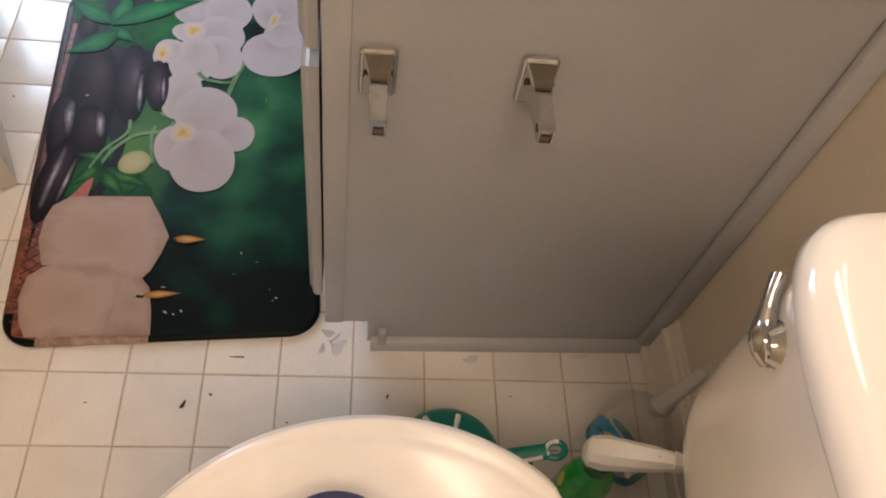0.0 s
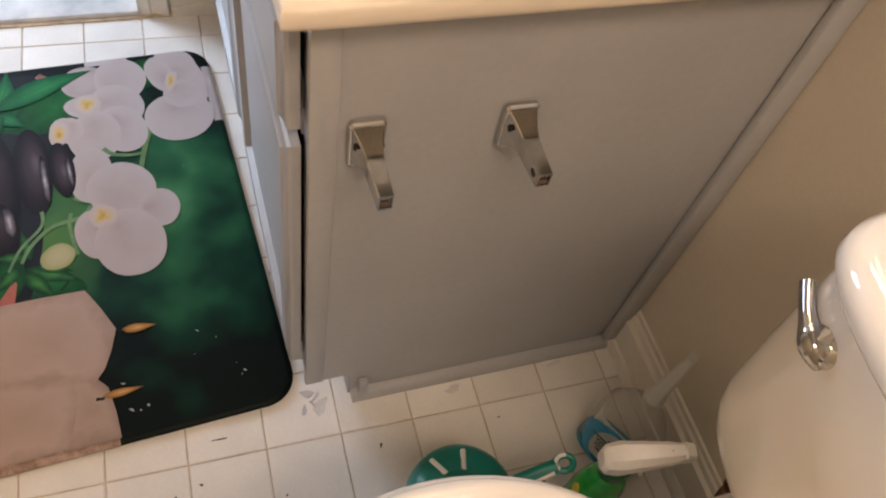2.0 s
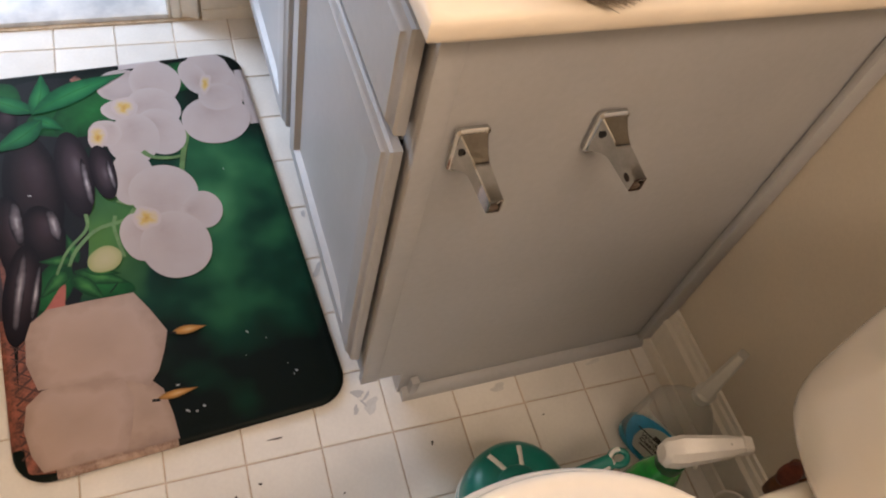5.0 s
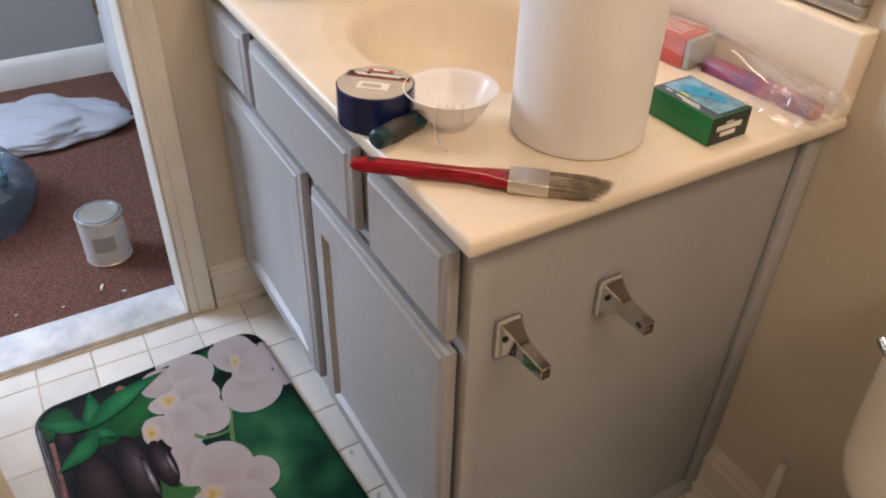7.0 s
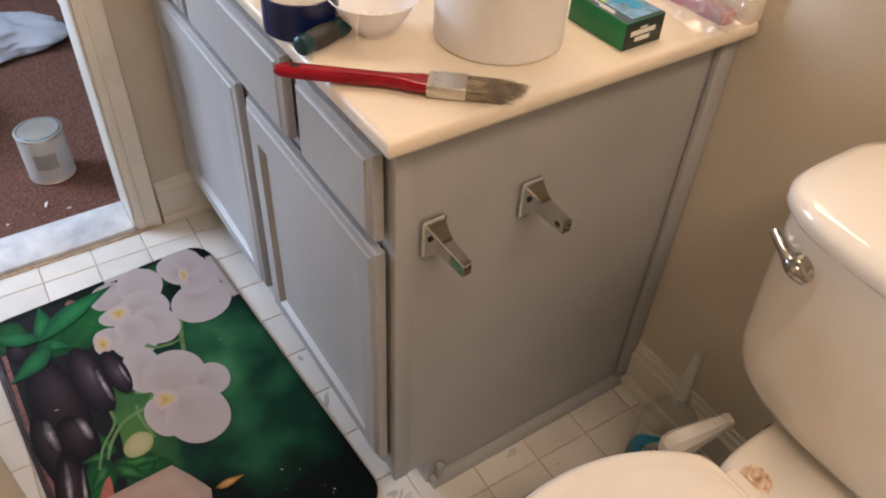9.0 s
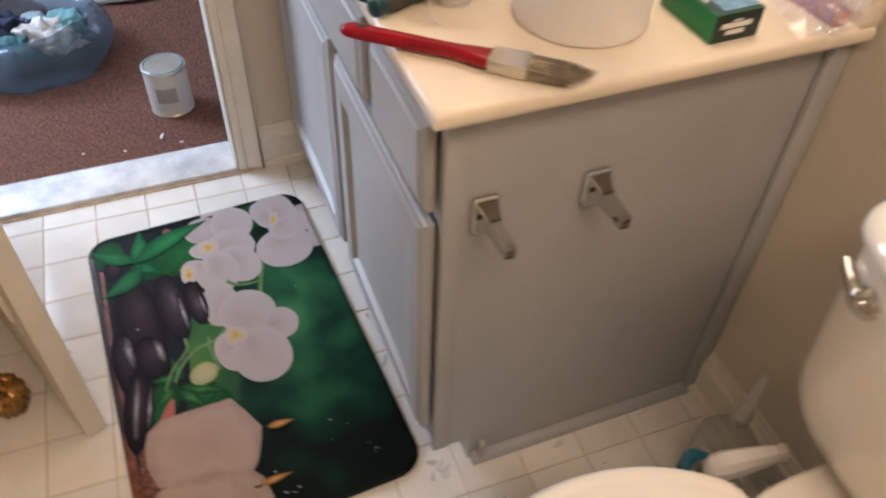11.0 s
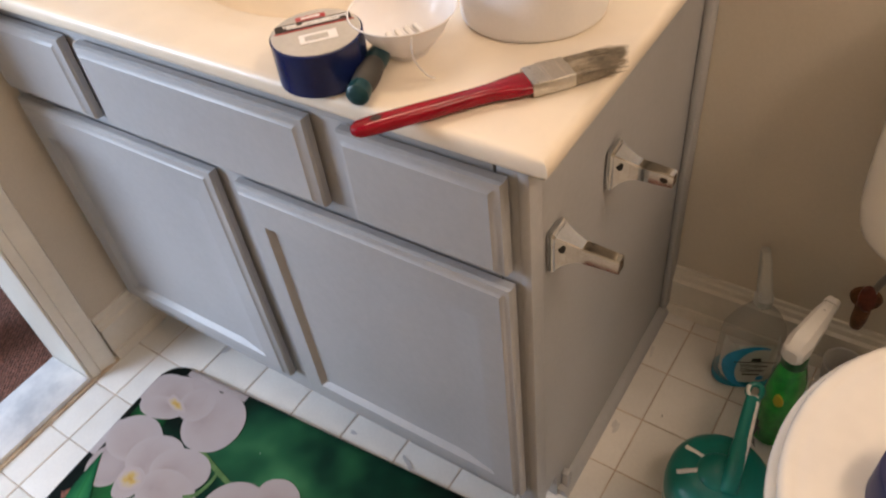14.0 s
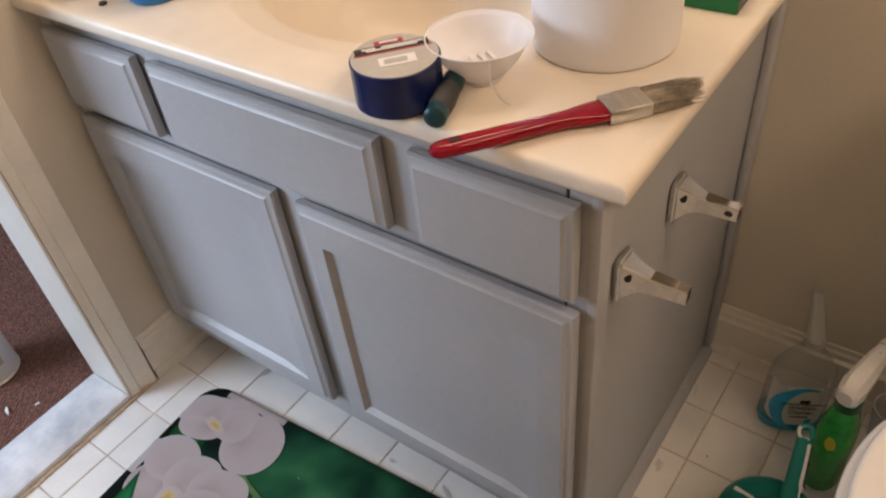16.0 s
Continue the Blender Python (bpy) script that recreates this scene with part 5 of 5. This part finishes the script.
def swoosh(u, v):
    """A crescent round the label's side, from its head to its foot."""
    a = radians(62 + 232 * v)
    w = u * math.sin(math.pi * min(1.0, 0.12 + 0.88 * v))
    y, z = -math.cos(a) * (0.050 - 0.015 * w) - 0.008 * w, 0.062 + math.sin(a) * (0.056 - 0.012 * w)
    return (bottle_face(y) - 0.0012, y, z)


part("label_swoosh", sheet(4, 30, swoosh), M_CYAN, wlabel, "blue swoosh round the label")
part("brand_shape", box((-0.0338, -0.012, 0.080), (-0.0325, 0.004, 0.087)), M_BLACK, wlabel, smooth=False)
part("label_rule", box((-0.0336, -0.040, 0.0765), (-0.0325, 0.034, 0.0775)), M_BLACK, wlabel, smooth=False)


def lettering(name, text, size, m, material, parent):
    curve = bpy.data.curves.new(name, "FONT")
    curve.body, curve.size, curve.align_x, curve.extrude = text, size, "CENTER", 0.0003
    tmp = bpy.data.objects.new(name, curve)
    scene.collection.objects.link(tmp)
    dg = bpy.context.evaluated_depsgraph_get()
    me = bpy.data.meshes.new_from_object(tmp.evaluated_get(dg))
    bpy.data.objects.remove(tmp)
    me.materials.clear()
    me.materials.append(material)
    ob = new(name, me)
    ob.parent, ob.matrix_basis = parent, m
    return ob


FACE_WEST = Matrix(((0, 0, -1, 0), (-1, 0, 0, 0), (0, 1, 0, 0), (0, 0, 0, 1)))
lettering("lettering", "Window", 0.0135, Matrix.Translation((-0.0330, -0.002, 0.063)) @ FACE_WEST, M_BLACK, wlabel)
lettering("lettering", "Cleaner", 0.0135, Matrix.Translation((-0.0330, -0.002, 0.051)) @ FACE_WEST, M_BLACK, wlabel)
part("unreadable_line", box((-0.0334, -0.016, 0.042), (-0.0324, 0.014, 0.0445)), M_BLACK, wlabel, smooth=False)
part("drop_picture", lathe([(0.001, 0), (0.008, 0.004), (0.009, 0.009), (0.004, 0.016)], 12, (-0.0285, -0.018, 0.022), 0.5), M_CYAN, wlabel)
M_SPRAY = mat("milky_sprayer", (0.60, 0.60, 0.56), 0.32, var=0.08, trans=0.35)
part("sprayer_collar", lathe([(0.0145, 0.189), (0.016, 0.191), (0.016, 0.205), (0.012, 0.209)], 24), M_SPRAY, cleaner)
part("sprayer_head", loft([[(cx + a * sx, b * sy, z) for sx, sy in ((-1, -0.7), (-0.7, -1), (0.7, -1), (1, -0.7), (1, 0.7), (0.7, 1), (-0.7, 1), (-1, 0.7))] for cx, a, b, z in ((0.0, 0.0125, 0.0115, 0.207), (0.005, 0.0130, 0.0115, 0.217), (0.020, 0.0115, 0.0100, 0.235), (0.034, 0.0095, 0.0086, 0.254), (0.042, 0.0072, 0.0072, 0.264))]), M_SPRAY, cleaner, angle=30)

green = thing("green_spray_bottle", pose(0.334, -0.250, 0.0003, 0, 0, -15) @ Matrix.Diagonal((1.0, 1.0, 1.07, 1)), "green spray bottle with a white trigger head", "spray bottle")
M_GLASSG = mat("green_bottle_plastic", (0.03, 0.38, 0.05), 0.2, var=0.25, scale=18, fine=90, bump=0.02, second=(0.015, 0.22, 0.04))
part("bottle", loft([superellipse(0.004, 0, z, a, b, 36, 2.2) for z, a, b in ((0.001, 0.028, 0.024), (0.005, 0.033, 0.028), (0.10, 0.033, 0.028), (0.135, 0.030, 0.025), (0.165, 0.021, 0.019), (0.178, 0.0165, 0.0165))]), M_GLASSG, green, angle=60)
part("collar", lathe([(0.017, 0.176), (0.0185, 0.178), (0.0175, 0.197), (0.014, 0.200)], 28), mat("dark_green_collar", (0.006, 0.10, 0.03), 0.35), green)
part("badge", blob and loft([[(0.004 - 0.0335 + 0.0002 * k, y, z) for y, z in blob(-0.006, 0.118, 0.008, 0.012, 0, 0.1)] for k in (0, 12)]), mat("yellow_badge", (0.55, 0.50, 0.05), 0.4), green)
M_TRIG = mat("white_trigger_plastic", (0.80, 0.77, 0.72), 0.3, var=0.05, bump=0.03)
part("trigger_head", loft([[(x, 1.25 * w * sy, zc + h * sz) for sy, sz in ((-1, -0.6), (-0.6, -1), (0.6, -1), (1, -0.6), (1, 0.5), (0.55, 1), (-0.55, 1), (-1, 0.5))] for x, w, zc, h in ((-0.026, 0.008, 0.213, 0.011), (-0.021, 0.0125, 0.215, 0.016), (-0.005, 0.0145, 0.219, 0.019), (0.025, 0.0125, 0.228, 0.015), (0.052, 0.0105, 0.237, 0.011), (0.062, 0.0085, 0.240, 0.009), (0.068, 0.0085, 0.241, 0.009))]), M_TRIG, green, angle=35)
part("nozzle", loft([[(x, w * sy, 0.2415 + h * sz) for sy, sz in ((-1, -0.7), (-0.7, -1), (0.7, -1), (1, -0.7), (1, 0.7), (0.7, 1), (-0.7, 1), (-1, 0.7))] for x, w, h in ((0.066, 0.0100, 0.0100), (0.067, 0.0105, 0.0105), (0.078, 0.0095, 0.0095), (0.0785, 0.007, 0.007))]), M_TRIG, green, angle=30)
part("lock_mark", lathe([(0.0016, 0), (0.0014, 0.0004)], 10), M_GREYRUB, green).matrix_basis = pose(0.050, 0, 0.2472, 0, -18, 0)
part("trigger", tube(smooth_path([(0.030, 0, 0.217), (0.036, 0, 0.200), (0.034, 0, 0.185), (0.040, 0, 0.172)]), 0.0055, 8, flat=0.7), M_TRIG, green)

pot = thing("clear_cup", pose(0.462, -0.318, 0.0003), "small cloudy plastic cup beside the water valve", "cup")
part("cup", lathe([(0.020, 0.0), (0.024, 0.001), (0.031, 0.075), (0.0325, 0.078), (0.030, 0.077), (0.023, 0.004), (0.010, 0.003)], 32), M_FROST, pot, angle=50)
valve = thing("water_valve", pose(0.5195, -0.312, 0.178), "rusty water shut-off valve with a brown handle on the wall", "valve")
M_RUST = mat("rusted_brass", (0.16, 0.07, 0.035), 0.55, metal=0.5, var=0.6, scale=50, fine=300, bump=0.4, second=(0.05, 0.03, 0.02))
M_RUSTRED = mat("brown_red_handle", (0.13, 0.028, 0.016), 0.45, var=0.5, scale=40, bump=0.3)
part("wall_flange", lathe([(0.024, 0), (0.022, 0.004), (0.010, 0.007)], 24), M_RUST, valve).matrix_basis = pose(0, 0, 0, 0, -90, 0)
part("stub", tube([(-0.004, 0, 0), (-0.045, 0, 0)], 0.008, 12), M_RUST, valve)
part("body", tube([(-0.036, 0, -0.030), (-0.036, 0, -0.012), (-0.036, 0, 0.018), (-0.036, 0, 0.034)], [0.009, 0.012, 0.012, 0.009], 14), M_RUST, valve)
part("handle", lathe([(0.004, 0), (0.018, 0.002), (0.021, 0.007), (0.018, 0.012), (0.004, 0.013)], 20, sy=0.62), M_RUSTRED, valve, "oval rusted handle").matrix_basis = pose(-0.050, 0.004, 0.050, 10, -60, 20)
part("supply_hose", tube(smooth_path([(-0.036, 0, 0.030), (-0.040, -0.012, 0.09), (-0.06, -0.035, 0.16), (-0.075, -0.05, 0.236)]), 0.0055, 10), mat("grey_hose", (0.30, 0.29, 0.27), 0.4, metal=0.4), valve)

# ---- beside the door ----
stand = thing("brass_stand", pose(0, 0, 0), "ornate brass stand with scrolled legs, behind the open door", "brass stand")
M_BRASS = mat("aged_brass", (0.40, 0.235, 0.085), 0.30, metal=1.0, var=0.5, scale=26, fine=120, bump=0.08, second=(0.11, 0.058, 0.022))
LEG = smooth_path([(-0.642, 0, 0.046), (-0.662, 0, 0.050), (-0.692, 0, 0.056), (-0.723, 0, 0.086), (-0.741, 0, 0.140), (-0.735, 0, 0.200), (-0.713, 0, 0.246), (-0.690, 0, 0.288), (-0.665, 0, 0.335), (-0.648, 0, 0.40), (-0.640, 0, 0.47), (-0.66, 0, 0.55), (-0.72, 0, 0.60)], 6)
hub = (-0.79, 0.358)


def scroll_leg(turn):
    place = Matrix.Translation((hub[0], hub[1], 0)) @ pose(0, 0, 0, 0, 0, turn) @ Matrix.Translation((-hub[0], 0, 0))
    leg = part("leg", tube(LEG, [0.0175 + 0.003 * math.sin(k / 72 * 9) for k in range(len(LEG))], 14, flat=0.9), M_BRASS, stand)
    leg.matrix_basis = place
    for dy, r in ((-0.017, 0.0085), (0.017, 0.0085), (-0.0075, 0.0058), (0.0075, 0.0058)):
        out = 0.0 if abs(dy) > 0.01 else 0.0150
        part("rib", tube([LEG[k] + Vector((out * 0.4, dy, out)) for k in range(3, 54)], [r * (0.75 + 0.25 * math.sin(math.pi * k / 50)) for k in range(51)], 8), M_BRASS, leg)
    curl = [(-0.684 + (0.023 - 0.0031 * a) * math.cos(a + 2.4), -0.004, 0.272 + (0.023 - 0.0031 * a) * math.sin(a + 2.4)) for a in (0.35 * k for k in range(19))]
    part("scroll", tube(curl, 0.0085, 10), M_BRASS, leg)
    toe = [(-0.652 + (0.024 - 0.0032 * a) * math.cos(a + 1.2), -0.020, 0.052 + (0.022 - 0.0030 * a) * math.sin(a + 1.2)) for a in (0.35 * k for k in range(16))]
    part("toe_scroll", tube(toe, 0.0085, 10), M_BRASS, leg)
    rnd = random.Random(4)
    foot = bmesh.new()
    bmesh.ops.create_icosphere(foot, subdivisions=4, radius=1)
    for v in foot.verts:
        p = v.co.normalized()
        k = 1 + 0.30 * noise.fractal(p * 3.6, 1, 2, 3)
        v.co = Vector((-0.648 + 0.033 * p.x * k, 0.026 * p.y * k, 0.047 + 0.047 * min(1.15, max(-0.98, p.z * k))))
    part("foot", foot, M_BRASS, leg, "leaf-cast foot")


for turn in (0, 90, 180):
    scroll_leg(turn)
part("top_ring", tube([(hub[0] + 0.06 * math.cos(a), hub[1] + 0.06 * math.sin(a), 0.602) for a in (2 * math.pi * k / 36 for k in range(37))], 0.008, 10), M_BRASS, stand)
part("tray", lathe([(0.02, 0.606), (0.10, 0.607), (0.115, 0.612), (0.117, 0.617), (0.10, 0.613), (0.02, 0.612)], 40, (hub[0], hub[1], 0)), M_BRASS, stand)

# ---- bedroom ----
can = thing("paint_can", pose(-0.268, 1.182, 0.0045, 0, 0, -8), "quart tin of paint with a white label and a closed lid", "paint can")
part("body", lathe([(0.050, 0.0), (0.0530, 0.001), (0.0530, 0.003), (0.0515, 0.005), (0.0515, 0.118), (0.0535, 0.120), (0.0535, 0.123), (0.050, 0.124)], 48), M_TIN, can, angle=35)
clabel = part("label", lathe([(0.0519, 0.006), (0.0521, 0.0062), (0.0521, 0.115), (0.0519, 0.1152)], 48, cap0=False, cap1=False), mat("white_can_label", (0.52, 0.51, 0.50), 0.4, var=0.06), can, "white paper label")
# blue in the lid's base colour imitates the reflections on bare tin
part("lid", lathe([(0.049, 0.1205), (0.049, 0.1245), (0.046, 0.1255), (0.044, 0.1215), (0.040, 0.1205), (0.037, 0.1228), (0.01, 0.1228)], 48), mat("tin_lid_blue_reflection", (0.22, 0.33, 0.42), 0.28, metal=0.85, var=0.15), can, angle=25)


def wrap(name, r, a0, a1, z0, z1, material, parent):
    n = 12
    bm = loft([[(rr * math.cos(radians(a0 + (a1 - a0) * k / n)), rr * math.sin(radians(a0 + (a1 - a0) * k / n)), z) for k in range(n + 1)] for rr, z in ((r, z0), (r, z1))], False, False, False)
    return part(name, bm, material, parent)


wrap("grey_swatch", 0.0524, 240, 296, 0.042, 0.084, mat("grey_swatch", (0.30, 0.29, 0.28), 0.5), clabel)
wrap("unreadable_line", 0.0524, 300, 322, 0.020, 0.090, mat("pale_print", (0.48, 0.50, 0.56), 0.5, bump=0), clabel)
wrap("unreadable_line", 0.0524, 235, 262, 0.020, 0.028, mat("blue_print", (0.45, 0.50, 0.60), 0.5, bump=0), clabel)


def crumple(centre, radii, amp, freq, seed, sub=4, floor_z=None):
    bm = bmesh.new()
    bmesh.ops.create_icosphere(bm, subdivisions=sub, radius=1)
    for v in bm.verts:
        p = v.co.normalized()
        k = 1 + amp * noise.fractal(p * freq + Vector((seed * 7.1, seed * 3.3, seed)), 0.9, 2.1, 5)
        q = Vector((p.x * radii[0], p.y * radii[1], p.z * radii[2])) * k + Vector(centre)
        v.co = Vector((q.x, q.y, max(q.z, floor_z))) if floor_z is not None else q
    return bm


M_CLOTH = mat("white_cotton", (0.42, 0.44, 0.50), 0.85, var=0.08, scale=14, fine=300, bump=0.4)
cloth = thing("white_cloth", pose(-0.355, 1.915, 0.0045, 0, 0, -8), "crumpled white cloth lying on the carpet", "cloth")
part("cloth", crumple((0, 0, 0.012), (0.27, 0.165, 0.050), 0.22, 1.6, 3, 5, 0.0005), M_CLOTH, cloth, angle=80)

trash = thing("trash_bag", pose(-0.560, 1.515, 0.0045), "open blue-grey plastic bag holding used rags", "plastic bag")
rings = []
for r, z in ((0.12, 0.001), (0.165, 0.006), (0.182, 0.04), (0.178, 0.085), (0.160, 0.125), (0.142, 0.140), (0.128, 0.132), (0.120, 0.10), (0.115, 0.06)):
    row = []
    for k in range(72):
        a = 2 * math.pi * k / 72
        n = noise.fractal(Vector((1.6 * math.cos(a), 1.6 * math.sin(a), z * 9)), 1.1, 2.1, 4)
        rr = 1.04 * r * (1 + 0.09 * n)
        row.append((rr * math.cos(a) * 1.12 - 0.02, rr * math.sin(a), max(0.0005, z * (0.95 + 0.20 * n))))
    rings.append(row)
part("bag", loft(rings, True, False), M_BAGBLUE, trash, angle=60)
for nm, c, r, col, s in (("rag", (0.01, -0.01, 0.075), (0.055, 0.042, 0.04), (0.58, 0.57, 0.57), 1), ("rag", (0.075, 0.03, 0.07), (0.05, 0.05, 0.035), (0.12, 0.27, 0.29), 2), ("rag", (-0.07, 0.03, 0.085), (0.05, 0.042, 0.035), (0.008, 0.012, 0.04), 3), ("rag", (-0.02, 0.06, 0.06), (0.06, 0.05, 0.035), (0.30, 0.38, 0.44), 4), ("rag", (0.055, -0.05, 0.07), (0.05, 0.035, 0.028), (0.50, 0.50, 0.50), 5), ("rag", (-0.06, -0.04, 0.06), (0.05, 0.04, 0.03), (0.04, 0.13, 0.15), 6)):
    part(nm, crumple(c, r, 0.6, 1.8, s, 4, 0.004), mat("rag_cloth", col, 0.8, var=0.25, scale=30, bump=0.3), trash, angle=70)
shoe = thing("dark_bundle", pose(-0.76, 1.98, 0.0045), "dark fabric bundle on the carpet", "clothing")
part("fabric", crumple((0, 0, 0.02), (0.11, 0.055, 0.05), 0.35, 1.6, 9, 4, 0.0005), mat("black_fabric", (0.009, 0.008, 0.010), 0.85), shoe, angle=70)

bdoor = thing("door_2", pose(-0.046, 1.945, 0.0045), "white painted bedroom door leaf standing open", "door", kind="structure")
part("leaf", box((0.0, 0.0, 0.012), (0.034, 0.300, 2.02), 0.0015), M_TRIMWHITE, bdoor)
part("hinge", tube([(-0.004, 0.255, 0.22), (-0.004, 0.255, 0.31)], 0.006, 10), M_BRASS, bdoor, "brass hinge")

# ---- scraps on the floors ----
def scrap(name, x, y, a, b, turn, material, label, category, z=0.0003, seed=0, h=0.0006):
    ob = part(name, loft([[(px, py, zz) for px, py in blob(0, 0, a, b, 0, 0.5, 14, seed)] for zz in (0, h)]), material, None, smooth=False)
    ob.matrix_basis = pose(x, y, z, 0, 0, turn)
    return tagged(ob, label, category, name + "s on the floor")


M_FLAKE = mat("grey_paint_flake", (0.46, 0.455, 0.455), 0.6, bump=0)
M_SMEAR = mat("pale_grey_smear", (0.58, 0.57, 0.55), 0.5, var=0.15, bump=0)
M_CRUMB = mat("dark_crumb", (0.05, 0.04, 0.035), 0.7, bump=0)
for i, (x, y, a, b, t) in enumerate(((0.004, 0.012, 0.011, 0.005, -30), (0.016, 0.004, 0.009, 0.0025, 40), (-0.004, -0.014, 0.008, 0.0035, 60), (0.010, -0.006, 0.006, 0.002, -60), (-0.006, 0.240, 0.013, 0.005, 60), (-0.004, 0.357, 0.007, 0.003, 100), (0.022, 0.690, 0.014, 0.004, -20))):
    scrap("paint_flake", x, y, a, b, t, M_FLAKE, "thin flake of grey paint on the tiles", "paint flake", seed=i)
for i, (x, y, a, b, t) in enumerate(((0.224, -0.030, 0.013, 0.006, 0), (0.40, -0.024, 0.012, 0.004, 5), (0.02, -0.012, 0.014, 0.009, 30))):
    scrap("paint_smear", x, y, a, b, t, M_SMEAR, "pale smear of grey paint on the tiles", "paint smear", seed=i + 20, h=0.0002)
for i, (x, y, a, t) in enumerate(((-0.127, -0.029, 0.010, 2), (-0.197, -0.103, 0.006, 70), (-0.160, -0.088, 0.003, 0), (0.094, -0.091, 0.0035, 60), (-0.553, 0.46, 0.0022, 0), (0.28, -0.09, 0.0018, 0), (-0.05, -0.13, 0.002, 0), (-0.33, -0.10, 0.002, 0))):
    scrap("crumb", x, y, a, 0.0012 if a > 0.008 else a * 0.5, t, M_CRUMB, "dark crumb of dirt on the tiles", "crumb", seed=i + 40)
for i, (x, y, a, t) in enumerate(((-0.311, 1.061, 0.008, 70), (-0.269, 1.023, 0.004, 0), (-0.494, 1.05, 0.003, 0), (-0.40, 1.03, 0.003, 0))):
    scrap("scrap", x, y, a, a * 0.45, t, M_WHITE, "pale scrap of paper on the carpet", "scrap", z=0.005, seed=i + 60, h=0.003)

# ---- floor tiles, last: one object each on shared meshes ----
T, GAP = 0.108, 0.0018
grid = pose(0.042, -0.060, 0, 0, 0, -1.0)
floor = structure("floor", box((WEST_X, SOUTH_Y, -0.06), (WALL_X, WALL_Y + 0.02, -0.0018)), M_GROUT, "white square ceramic tile floor with worn beige grout", "floor", smooth=False)


def tile_mesh(i):
    r = random.Random(i)
    h = T / 2 - GAP / 2
    bm = loft([[(sx * (h - e), sy * (h - e), z) for sx, sy in ((-1, -1), (1, -1), (1, 1), (-1, 1))] for e, z in ((0, -0.008), (0, -0.0016), (0.0012, -0.0003), (0.004, 0.0))])
    me = bpy.data.meshes.new("tile")
    bm.to_mesh(me)
    bm.free()
    me.polygons.foreach_set("use_smooth", [True] * len(me.polygons))
    me.set_sharp_from_angle(angle=radians(30))
    me.materials.append(M_TILE)
    return me


tile_data = tile_mesh(0)
rnd = random.Random(3)
rest = bmesh.new()
for i in range(-11, 6):
    for j in range(-13, 9):
        p = grid @ Vector(((i + 0.5) * T, (j + 0.5) * T, 0))
        if not (WEST_X - 0.05 < p.x < WALL_X + 0.05 and SOUTH_Y - 0.05 < p.y < WALL_Y + 0.04):
            continue
        if p.x > 0.14 and p.y > 0.07:
            continue
        place = grid @ pose((i + 0.5) * T, (j + 0.5) * T, rnd.uniform(-0.0004, 0.0), rnd.uniform(-0.12, 0.12), rnd.uniform(-0.12, 0.12), rnd.choice((0, 90, 180, 270)) + rnd.uniform(-0.15, 0.15))
        if p.y > -0.78 and p.x > -1.05 and len(floor.children) < 300:
            t = new("tile", tile_data)
            t.parent = floor
            t.matrix_basis = place
        else:
            mark = len(rest.verts)
            rest.from_mesh(tile_data)
            rest.verts.ensure_lookup_table()
            bmesh.ops.transform(rest, matrix=place, verts=rest.verts[mark:])
tagged(part("far_tiles", rest, M_TILE, floor, angle=30), kind="stuff")
